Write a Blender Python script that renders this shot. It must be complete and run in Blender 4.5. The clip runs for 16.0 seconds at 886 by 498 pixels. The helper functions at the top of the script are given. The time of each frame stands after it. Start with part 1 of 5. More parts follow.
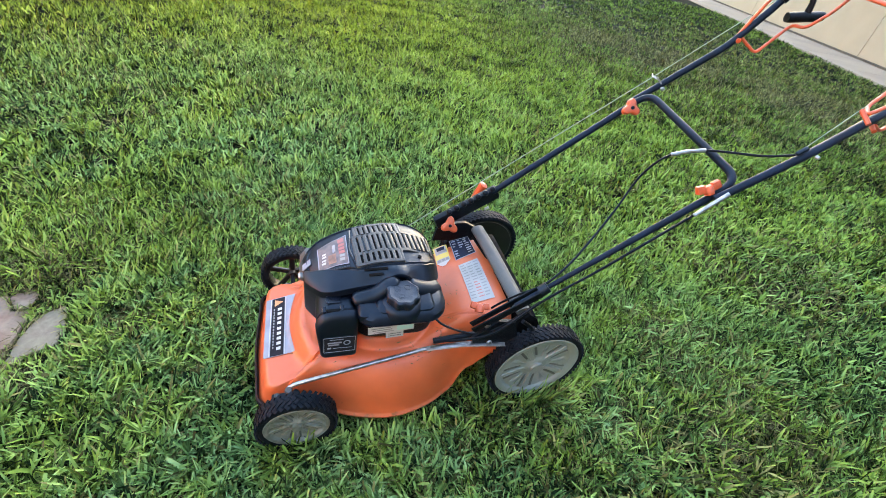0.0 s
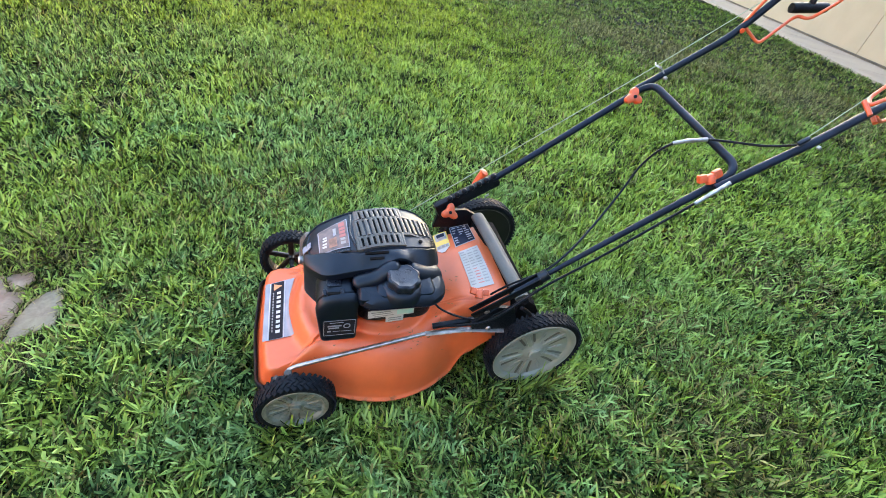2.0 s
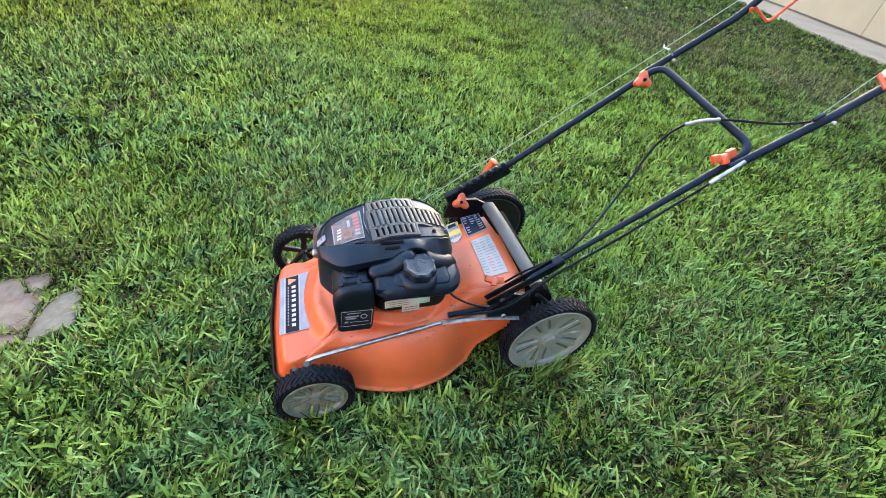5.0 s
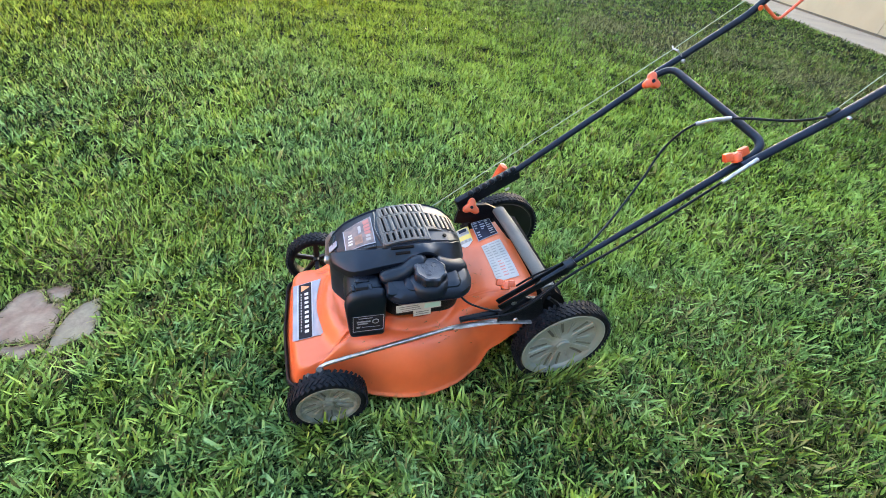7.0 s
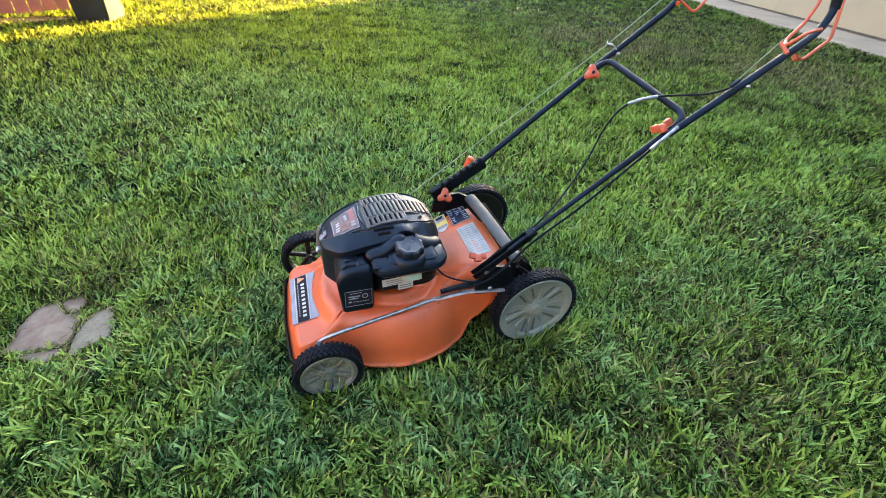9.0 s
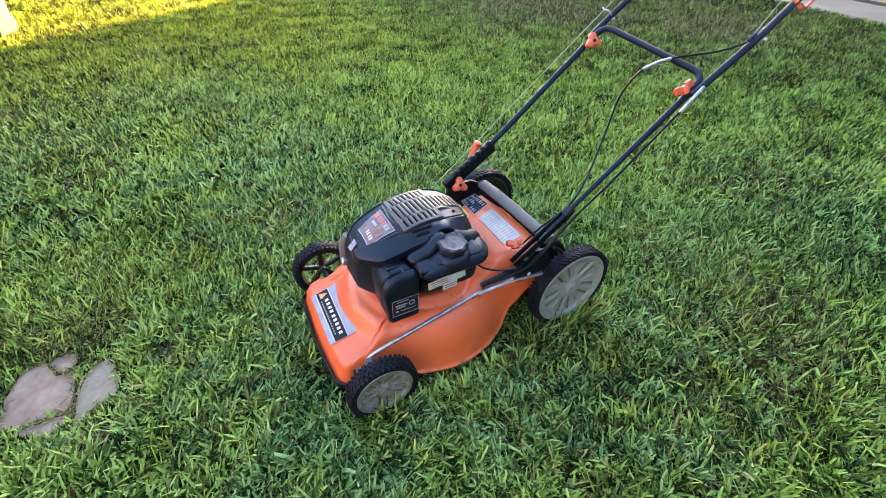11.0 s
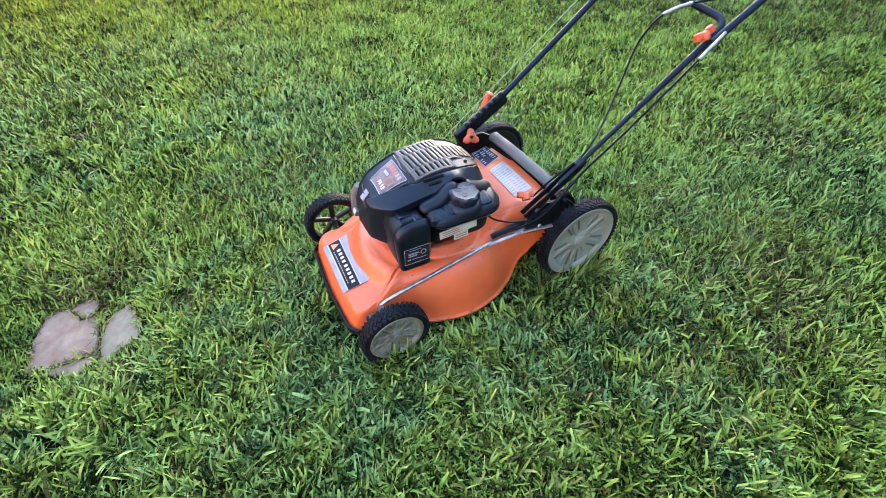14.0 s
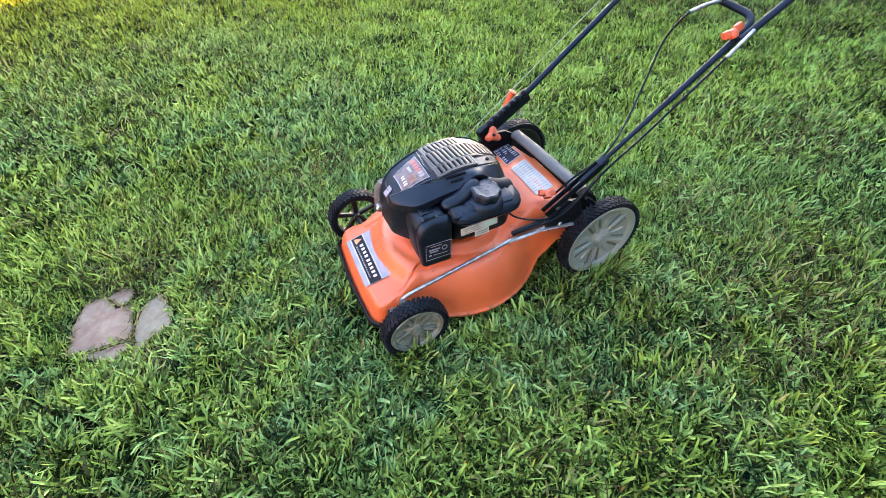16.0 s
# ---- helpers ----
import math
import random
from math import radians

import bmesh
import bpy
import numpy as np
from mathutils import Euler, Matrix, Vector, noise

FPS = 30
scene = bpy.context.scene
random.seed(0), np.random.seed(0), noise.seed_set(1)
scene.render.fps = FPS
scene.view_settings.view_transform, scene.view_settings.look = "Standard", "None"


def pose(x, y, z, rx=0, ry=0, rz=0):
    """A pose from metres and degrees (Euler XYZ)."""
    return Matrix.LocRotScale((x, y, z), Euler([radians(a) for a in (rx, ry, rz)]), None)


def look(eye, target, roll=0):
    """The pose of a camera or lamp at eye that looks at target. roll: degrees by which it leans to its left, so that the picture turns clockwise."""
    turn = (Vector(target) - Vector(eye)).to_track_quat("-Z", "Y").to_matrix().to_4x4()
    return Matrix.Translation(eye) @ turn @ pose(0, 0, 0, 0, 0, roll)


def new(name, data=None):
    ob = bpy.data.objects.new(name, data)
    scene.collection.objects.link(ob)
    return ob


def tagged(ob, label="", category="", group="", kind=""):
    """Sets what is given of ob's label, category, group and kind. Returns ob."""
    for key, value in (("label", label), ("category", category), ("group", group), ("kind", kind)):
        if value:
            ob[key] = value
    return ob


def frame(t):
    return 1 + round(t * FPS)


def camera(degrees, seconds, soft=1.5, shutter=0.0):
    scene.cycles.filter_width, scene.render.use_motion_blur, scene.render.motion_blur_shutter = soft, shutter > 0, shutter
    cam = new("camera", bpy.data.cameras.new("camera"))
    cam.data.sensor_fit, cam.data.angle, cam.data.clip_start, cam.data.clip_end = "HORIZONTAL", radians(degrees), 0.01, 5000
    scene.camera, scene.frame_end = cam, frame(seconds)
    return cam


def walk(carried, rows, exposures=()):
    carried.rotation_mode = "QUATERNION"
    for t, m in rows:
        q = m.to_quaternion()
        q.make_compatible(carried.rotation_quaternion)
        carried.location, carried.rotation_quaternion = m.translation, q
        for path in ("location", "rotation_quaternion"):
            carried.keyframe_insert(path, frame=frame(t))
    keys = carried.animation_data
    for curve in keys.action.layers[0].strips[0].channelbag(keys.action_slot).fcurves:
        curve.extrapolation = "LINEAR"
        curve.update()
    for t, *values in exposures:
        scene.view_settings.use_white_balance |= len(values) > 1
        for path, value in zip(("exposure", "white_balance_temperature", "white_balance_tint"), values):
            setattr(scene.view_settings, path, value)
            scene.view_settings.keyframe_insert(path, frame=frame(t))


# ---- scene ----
cam = camera(89.5, 16.0, soft=0.8)
PATH = [
    (0, (-0.661, -0.912, 1.232), (-0.054, 0.559, 0.021), 11.3),
    (0.5, (-0.667, -0.912, 1.225), (-0.054, 0.552, 0.008), 11.8),
    (1, (-0.668, -0.909, 1.218), (-0.046, 0.54, -0.012), 12.3),
    (1.5, (-0.681, -0.922, 1.216), (-0.055, 0.526, -0.014), 12.5),
    (2, (-0.674, -0.921, 1.216), (-0.051, 0.524, -0.019), 12.7),
    (2.5, (-0.688, -0.928, 1.202), (-0.073, 0.506, -0.049), 12.7),
    (3, (-0.697, -0.928, 1.202), (-0.098, 0.503, -0.061), 12.1),
    (3.5, (-0.699, -0.923, 1.203), (-0.101, 0.503, -0.066), 11.7),
    (6, (-0.701, -0.936, 1.191), (-0.11, 0.524, -0.042), 9.8),
    (6.5, (-0.7, -0.939, 1.189), (-0.131, 0.532, -0.04), 9.0),
    (7, (-0.696, -0.941, 1.189), (-0.144, 0.541, -0.035), 8.4),
    (7.5, (-0.699, -0.951, 1.185), (-0.137, 0.534, -0.032), 8.2),
    (8, (-0.698, -0.969, 1.179), (-0.112, 0.527, -0.012), 7.7),
    (8.5, (-0.698, -1.049, 1.181), (-0.106, 0.462, 0.011), 6.1),
    (9, (-0.711, -1.141, 1.2), (-0.118, 0.377, 0.041), 4.3),
    (9.2, (-0.723, -1.146, 1.215), (-0.119, 0.361, 0.047), 4.0),
    (11.3, (-0.926, -0.966, 1.171), (-0.131, 0.404, -0.049), 1.1),
    (11.5, (-0.918, -0.968, 1.166), (-0.121, 0.388, -0.07), 1.5),
    (12, (-0.936, -0.975, 1.157), (-0.147, 0.362, -0.103), 1.7),
    (12.5, (-0.946, -0.986, 1.167), (-0.177, 0.349, -0.107), 1.5),
    (13, (-0.95, -0.993, 1.168), (-0.203, 0.336, -0.127), 1.3),
    (13.5, (-0.951, -1.0, 1.164), (-0.222, 0.322, -0.147), 1.0),
    (14, (-0.948, -0.997, 1.159), (-0.237, 0.312, -0.176), 0.7),
    (14.5, (-0.952, -0.993, 1.164), (-0.266, 0.323, -0.176), 0.5),
    (15, (-0.97, -0.996, 1.161), (-0.31, 0.334, -0.18), 0.3),
    (15.5, (-0.972, -1.004, 1.167), (-0.326, 0.332, -0.174), -0.0),
    (16, (-0.96, -1.01, 1.169), (-0.329, 0.331, -0.174), -0.6),
]
EXPOSURES = [(0.0, 5.63, 7100, 13), (7.5, 5.66, 7080, 13), (8.5, 5.60, 7050, 13), (9.0, 5.39, 7000, 13), (11.5, 5.63, 6620, 18), (12.0, 5.73, 6600, 18), (13.5, 5.76, 6700, 18), (16.0, 5.79, 6850, 18)]
walk(cam, [(t, look(eye, target, roll)) for t, eye, target, roll in PATH], EXPOSURES)

# ---- world, sun, exposure ----
SUN_AZ, SUN_EL = radians(39.5), radians(12.0)      # azimuth from +x towards +y
world = bpy.data.worlds.new("world")
scene.world = world
world.use_nodes = True
_nt = world.node_tree
_sky = _nt.nodes.new("ShaderNodeTexSky")
_sky.sky_type = 'NISHITA'
_sky.sun_disc = False
_sky.sun_elevation = SUN_EL
_sky.sun_rotation = math.pi / 2 - SUN_AZ
_nt.links.new(_sky.outputs[0], _nt.nodes["Background"].inputs[0])
_nt.nodes["Background"].inputs[1].default_value = 0.055
_sun = bpy.data.lights.new("sun", 'SUN')
_sun.energy, _sun.angle, _sun.color = 4.2, radians(0.6), (1.0, 0.70, 0.24)
sun = new("sun", _sun)
sun.matrix_world = look((math.cos(SUN_AZ) * math.cos(SUN_EL) * 30, math.sin(SUN_AZ) * math.cos(SUN_EL) * 30, math.sin(SUN_EL) * 30), (0, 0, 0))

# ---- materials ----
def mat(name, color, rough=0.5, metal=0.0, var=0.12, scale=12.0, bump=0.0, bscale=200.0, tint=None, spec=0.5, island=0.0, coat=0.0, fine=0.0, fscale=300.0, sheen=None):
    """A procedural surface: base colour with large stains, fine grain and relief."""
    m = bpy.data.materials.new(name)
    m.use_nodes = True
    nt = m.node_tree
    N, K = nt.nodes, nt.links
    b = N["Principled BSDF"]
    b.inputs["Roughness"].default_value = rough
    b.inputs["Metallic"].default_value = metal
    b.inputs["Specular IOR Level"].default_value = spec
    b.inputs["Coat Weight"].default_value = coat
    if sheen:
        b.inputs["Specular Tint"].default_value = (*sheen, 1)
    tc = N.new("ShaderNodeTexCoord")
    n1 = N.new("ShaderNodeTexNoise")
    n1.inputs["Scale"].default_value, n1.inputs["Detail"].default_value = scale, 6
    K.new(tc.outputs["Object"], n1.inputs["Vector"])
    mix = N.new("ShaderNodeMix")
    mix.data_type = 'RGBA'
    lo = tint if tint else tuple(c * (1 - 2 * var) for c in color)
    hi = color if tint else tuple(min(1, c * (1 + var)) for c in color)
    mix.inputs[6].default_value, mix.inputs[7].default_value = (*lo, 1), (*hi, 1)
    ramp = N.new("ShaderNodeMapRange")
    ramp.inputs[1].default_value, ramp.inputs[2].default_value = 0.36, 0.62
    K.new(n1.outputs["Fac"], ramp.inputs[0])
    K.new(ramp.outputs[0], mix.inputs[0])
    out = mix.outputs[2]
    n2 = N.new("ShaderNodeTexNoise")
    n2.inputs["Scale"].default_value, n2.inputs["Detail"].default_value = fscale, 4
    K.new(tc.outputs["Object"], n2.inputs["Vector"])
    if fine or island:
        hsv = N.new("ShaderNodeHueSaturation")
        val = N.new("ShaderNodeMath")
        val.operation = 'MULTIPLY_ADD'
        val.inputs[1].default_value, val.inputs[2].default_value = (island or fine) * 2, 1 - (island or fine)
        if island:
            geo = N.new("ShaderNodeObjectInfo")
            K.new(geo.outputs["Random"], val.inputs[0])
        else:
            K.new(n2.outputs["Fac"], val.inputs[0])
        K.new(val.outputs[0], hsv.inputs["Value"])
        K.new(out, hsv.inputs["Color"])
        out = hsv.outputs[0]
    K.new(out, b.inputs["Base Color"])
    rr = N.new("ShaderNodeMapRange")
    rr.inputs[3].default_value, rr.inputs[4].default_value = max(0.03, rough - 0.09), min(1, rough + 0.12)
    K.new(n2.outputs["Fac"], rr.inputs[0])
    K.new(rr.outputs[0], b.inputs["Roughness"])
    if bump:
        n3 = N.new("ShaderNodeTexNoise")
        n3.inputs["Scale"].default_value, n3.inputs["Detail"].default_value = bscale, 3
        K.new(tc.outputs["Object"], n3.inputs["Vector"])
        bp = N.new("ShaderNodeBump")
        bp.inputs["Strength"].default_value, bp.inputs["Distance"].default_value = bump, 0.002
        K.new(n3.outputs["Fac"], bp.inputs["Height"])
        K.new(bp.outputs[0], b.inputs["Normal"])
    return m


def grass_mat(name, cool, warm, dry, dry_share):
    """Leaf blades: blue-green and yellow-green clumps, each blade its own shade from dark to light, a share of dry straw ones."""
    m = bpy.data.materials.new(name)
    m.use_nodes = True
    nt = m.node_tree
    N, K = nt.nodes, nt.links
    b = N["Principled BSDF"]
    tc, geo = N.new("ShaderNodeTexCoord"), N.new("ShaderNodeNewGeometry")

    def math_node(op, x, y):
        q = N.new("ShaderNodeMath")
        q.operation = op
        for k, v in enumerate((x, y)):
            if isinstance(v, (int, float)):
                q.inputs[k].default_value = v
            elif v is not None:
                K.new(v, q.inputs[k])
        return q.outputs[0]

    def noise_node(scale, detail, shift):
        off = N.new("ShaderNodeVectorMath")
        off.inputs[1].default_value = shift
        K.new(tc.outputs["Object"], off.inputs[0])
        q = N.new("ShaderNodeTexNoise")
        q.inputs["Scale"].default_value, q.inputs["Detail"].default_value = scale, detail
        K.new(off.outputs[0], q.inputs["Vector"])
        return q.outputs["Fac"]

    def spread(v, a, b_, c, d):
        q = N.new("ShaderNodeMapRange")
        for k, w in enumerate((a, b_, c, d)):
            q.inputs[k + 1].default_value = w
        K.new(v, q.inputs[0])
        return q.outputs[0]

    def ramp(v, three):
        q = N.new("ShaderNodeValToRGB")
        # near-black low end stands in for shade in gaps between blades
        q.color_ramp.elements[0].position, q.color_ramp.elements[0].color = 0.29, (*three[0], 1)
        q.color_ramp.elements[1].position, q.color_ramp.elements[1].color = 1.0, (*three[2], 1)
        q.color_ramp.elements.new(0.60).color = (*three[1], 1)
        K.new(v, q.inputs[0])
        return q.outputs[0]

    def mix(f, x, y):
        q = N.new("ShaderNodeMix")
        q.data_type = 'RGBA'
        K.new(f, q.inputs[0])
        for k, v in ((6, x), (7, y)):
            if isinstance(v, tuple):
                q.inputs[k].default_value = (*v, 1)
            else:
                K.new(v, q.inputs[k])
        return q.outputs[2]
    rnd = geo.outputs["Random Per Island"]
    r2 = math_node('FRACT', math_node('MULTIPLY', rnd, 7.31), None)
    r3 = math_node('FRACT', math_node('MULTIPLY', rnd, 53.7), None)
    axes = N.new("ShaderNodeSeparateXYZ")
    K.new(tc.outputs["Object"], axes.inputs[0])
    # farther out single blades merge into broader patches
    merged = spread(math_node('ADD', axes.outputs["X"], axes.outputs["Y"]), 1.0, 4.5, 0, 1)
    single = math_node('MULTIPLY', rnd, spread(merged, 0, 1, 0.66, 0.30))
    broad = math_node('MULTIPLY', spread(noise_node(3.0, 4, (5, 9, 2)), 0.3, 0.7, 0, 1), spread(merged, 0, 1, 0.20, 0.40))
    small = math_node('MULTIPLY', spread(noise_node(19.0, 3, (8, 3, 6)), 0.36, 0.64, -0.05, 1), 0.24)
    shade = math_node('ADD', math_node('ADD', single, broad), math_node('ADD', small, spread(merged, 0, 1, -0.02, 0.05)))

    def near_patch(c, r):
        q = N.new("ShaderNodeVectorMath")
        q.operation = 'DISTANCE'
        q.inputs[1].default_value = c
        K.new(tc.outputs["Object"], q.inputs[0])
        return math_node('MULTIPLY', spread(q.outputs["Value"], r, r * 0.35, 0, 1), spread(noise_node(3.5, 3, (2, 17, 5)), 0.35, 0.6, 0.2, 1))
    # tone drifts over the lawn to stand in for uneven sky light
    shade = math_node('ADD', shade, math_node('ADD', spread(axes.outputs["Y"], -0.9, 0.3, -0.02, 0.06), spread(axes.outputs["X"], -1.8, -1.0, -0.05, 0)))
    # farther out and towards the house it darkens, standing in for shade
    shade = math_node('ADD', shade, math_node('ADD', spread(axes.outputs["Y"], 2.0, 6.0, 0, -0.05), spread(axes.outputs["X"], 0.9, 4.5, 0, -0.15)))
    # the blades' tone is lifted beside the mower's rear wheel
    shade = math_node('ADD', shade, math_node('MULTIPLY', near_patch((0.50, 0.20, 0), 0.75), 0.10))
    clump = spread(math_node('ADD', noise_node(8.0, 2, (1, 2, 3)), math_node('MULTIPLY', math_node('SUBTRACT', noise_node(0.8, 3, (11, 4, 8)), 0.5), 1.2)), 0.39, 0.67, 0, 1)
    # lawn hue zones; the darker near end also stands in for dimmer light
    clump = math_node('MAXIMUM', math_node('ADD', clump, math_node('ADD', spread(axes.outputs["Y"], -0.9, 1.3, -0.20, 0.24), spread(axes.outputs["X"], -0.9, 0.8, -0.16, 0.44))), 0.0)
    clump = math_node('MINIMUM', clump, 1.0)
    clump = math_node('ADD', math_node('MULTIPLY', clump, 0.75), math_node('MULTIPLY', r3, 0.25))
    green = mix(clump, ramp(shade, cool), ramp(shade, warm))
    # towards the fence the colour is yellowed to stand in for warm bounced sunlight
    warm_bounce = [(1.3 * r, 1.03 * g, 0.6 * b_) for r, g, b_ in warm]
    green = mix(math_node('MULTIPLY', spread(axes.outputs["Y"], 1.5, 5.5, 0, 1), spread(axes.outputs["X"], 3.0, 0.0, 0, 1)), green, ramp(shade, warm_bounce))
    worn = spread(noise_node(2.2, 4, (31, 7, 3)), 0.42, 0.72, dry_share * 0.4, dry_share * 5.0)
    # the widest, browner patch near the house also stands in for its shade
    for c, r, k in (((4.05, 4.95, 0), 1.3, 1.0), ((5.5, 2.95, 0), 1.1, 0.9), ((0.75, -0.45, 0), 0.50, 0.24), ((0.30, -0.65, 0), 0.40, 0.18), ((0.68, 0.0, 0), 0.30, 0.20), ((1.6, 0.1, 0), 0.4, 0.2), ((-1.50, 0.55, 0), 0.20, 0.5), ((-1.2, 0.27, 0), 0.10, 0.4), ((5.8, 4.6, 0), 4.6, 0.72)):
        worn = math_node('ADD', worn, math_node('MULTIPLY', near_patch(c, r), k))
    out = mix(math_node('LESS_THAN', r2, worn), green, ramp(r3, dry))
    K.new(out, b.inputs["Base Color"])
    b.inputs["Roughness"].default_value = 0.5
    b.inputs["Specular IOR Level"].default_value = 0.03
    tr = N.new("ShaderNodeBsdfTranslucent")
    K.new(out, tr.inputs[0])
    ms = N.new("ShaderNodeMixShader")
    ms.inputs[0].default_value = 0.06
    K.new(b.outputs[0], ms.inputs[1])
    K.new(tr.outputs[0], ms.inputs[2])
    K.new(ms.outputs[0], N["Material Output"].inputs[0])
    return m


ORANGE = mat("orange_paint", (0.430, 0.080, 0.023), 0.46, var=0.06, scale=9, bump=0.10, bscale=90, coat=0.14, fine=0.06, fscale=60)
ORANGE_PL = mat("orange_plastic", (0.39, 0.060, 0.018), 0.42, var=0.08, scale=30, bump=0.1)
# bluish blacks and reflection tint stand in for blue sky light
COOL = (0.62, 0.80, 1.0)
BLACK_PL = mat("black_plastic", (0.0026, 0.0040, 0.0085), 0.41, spec=0.30, sheen=COOL, var=0.2, scale=14, bump=0.05, bscale=300, fine=0.25, fscale=40)
BLACK_MATT = mat("black_matt_plastic", (0.0042, 0.0050, 0.0070), 0.42, spec=0.14, sheen=COOL, var=0.25, scale=25, bump=0.4, bscale=400)
FLAP = mat("black_rubber_flap", (0.006, 0.006, 0.0065), 0.8, spec=0.03, var=0.2, scale=20, bump=0.3)
GRILLE = mat("dusty_grey_grille", (0.052, 0.050, 0.049), 0.42, spec=0.22, var=0.2, scale=30, bump=0.3, bscale=400, tint=(0.036, 0.036, 0.037))
RUBBER = mat("tyre_rubber", (0.0062, 0.0072, 0.0094), 0.6, spec=0.10, sheen=COOL, var=0.25, scale=25, bump=0.5, bscale=300)
HUB = mat("pale_grey_plastic_hub", (0.162, 0.188, 0.181), 0.42, var=0.1, scale=14, bump=0.1, tint=(0.150, 0.175, 0.152))
HUB_F = mat("mud_stained_grey_hub", (0.150, 0.168, 0.148), 0.5, var=0.2, scale=40, bump=0.1, tint=(0.075, 0.088, 0.068))
CAP = mat("worn_black_cap", (0.008, 0.0105, 0.0175), 0.45, spec=0.34, sheen=COOL, var=0.2, scale=25, bump=0.3, bscale=400)
BLACK_SATIN = mat("black_satin_plastic", (0.004, 0.005, 0.009), 0.28, spec=0.24, sheen=COOL, var=0.2, scale=20, bump=0.15, bscale=400)
PALE_ST = mat("pale_label", (0.225, 0.218, 0.215), 0.5, spec=0.3, var=0.06)
BAR_GREY = mat("grey_print", (0.155, 0.150, 0.150), 0.5, spec=0.3, var=0.1)
RED_PALE = mat("faded_red_print", (0.30, 0.105, 0.095), 0.5, spec=0.3, var=0.1)
SLOT = mat("shaded_hub_slot", (0.062, 0.070, 0.058), 0.6, var=0.2)
TEAL_ST = mat("teal_print", (0.25, 0.42, 0.38), 0.45, var=0.1)
HUB_D = mat("dark_hub", (0.006, 0.006, 0.007), 0.4, spec=0.3, var=0.2)
TUBE = mat("black_painted_tube", (0.0032, 0.0055, 0.0130), 0.52, sheen=COOL, var=0.2, scale=20, bump=0.08, spec=0.22)
STEEL = mat("zinc_steel", (0.30, 0.30, 0.31), 0.42, metal=1.0, var=0.15, scale=60, bump=0.05)
GREYBAR = mat("grey_worn_plastic", (0.074, 0.071, 0.068), 0.6, spec=0.25, var=0.2, scale=18, bump=0.3, tint=(0.060, 0.060, 0.061))
SILVER_ST = mat("silver_sticker", (0.20, 0.21, 0.25), 0.5, spec=0.15, var=0.08, scale=20)
BLACK_ST = mat("black_sticker", (0.015, 0.014, 0.018), 0.55, spec=0.06, var=0.1)
NAVY_ST = mat("dark_blue_sticker", (0.009, 0.013, 0.028), 0.55, spec=0.06, var=0.1)
WHITE_ST = mat("white_sticker", (0.36, 0.35, 0.335), 0.5, spec=0.3, var=0.06)
YELLOW_ST = mat("yellow_sticker", (0.46, 0.33, 0.06), 0.45, var=0.1)
ORG_ST = mat("orange_print", (0.40, 0.16, 0.055), 0.4, var=0.1)
SOOT_ORG = mat("dull_orange_print", (0.17, 0.080, 0.050), 0.4, var=0.2, scale=60)
BROWN_ST = mat("brown_print", (0.115, 0.078, 0.074), 0.35, var=0.2, scale=40, tint=(0.035, 0.032, 0.038))
ROPE = mat("starter_rope", (0.22, 0.25, 0.17), 0.8, var=0.15, scale=300)
# soil toned near black to stand in for shade deep between the blades
SOIL = mat("shade_dark_soil_and_thatch", (0.005, 0.006, 0.002), 0.95, var=0.3, scale=3, bump=1.0, bscale=60, spec=0.05, tint=(0.002, 0.004, 0.0012), fine=0.4, fscale=90)
STONE = mat("flagstone", (0.138, 0.104, 0.077), 0.85, var=0.12, scale=15, bump=0.9, bscale=90, tint=(0.106, 0.066, 0.049), fine=0.45, fscale=70)
STONE_GREY = mat("grey_flagstone", (0.126, 0.111, 0.077), 0.85, var=0.12, scale=14, bump=0.9, bscale=90, tint=(0.108, 0.088, 0.066), fine=0.4, fscale=80)
STUCCO = mat("peach_stucco", (0.262, 0.188, 0.122), 0.9, var=0.03, scale=2, bump=0.5, bscale=150, fine=0.04, fscale=120)
CONCRETE = mat("concrete", (0.272, 0.194, 0.138), 0.9, var=0.06, scale=1.2, bump=0.4, bscale=120, fine=0.1, fscale=80)
PLAIN = mat("grey_plaster", (0.15, 0.155, 0.165), 0.9, var=0.05, scale=2, bump=0.4, bscale=120)
DRIP = mat("rusty_drip_edge", (0.045, 0.026, 0.017), 0.7, var=0.2, scale=8, bump=0.2)
ROOF = mat("roof_shingle", (0.16, 0.12, 0.10), 0.9, var=0.2, scale=5, bump=0.5, bscale=60)
REDWOOD = mat("red_stained_fence", (0.30, 0.088, 0.055), 0.75, var=0.15, scale=5, bump=0.5, bscale=60, island=0.15)
BIN = mat("dark_green_bin_plastic", (0.005, 0.012, 0.013), 0.50, spec=0.25, var=0.12, scale=8, bump=0.2, bscale=200)
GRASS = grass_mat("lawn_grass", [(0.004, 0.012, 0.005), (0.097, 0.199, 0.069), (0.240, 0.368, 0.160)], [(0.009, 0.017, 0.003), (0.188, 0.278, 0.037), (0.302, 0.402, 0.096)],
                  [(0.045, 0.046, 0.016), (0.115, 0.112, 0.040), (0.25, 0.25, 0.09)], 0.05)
THATCH = grass_mat("dry_thatch", [(0.030, 0.032, 0.012), (0.105, 0.100, 0.036), (0.25, 0.23, 0.10)], [(0.035, 0.032, 0.012), (0.125, 0.112, 0.045), (0.30, 0.265, 0.13)],
                   [(0.035, 0.028, 0.013), (0.115, 0.092, 0.045), (0.26, 0.21, 0.11)], 0.10)
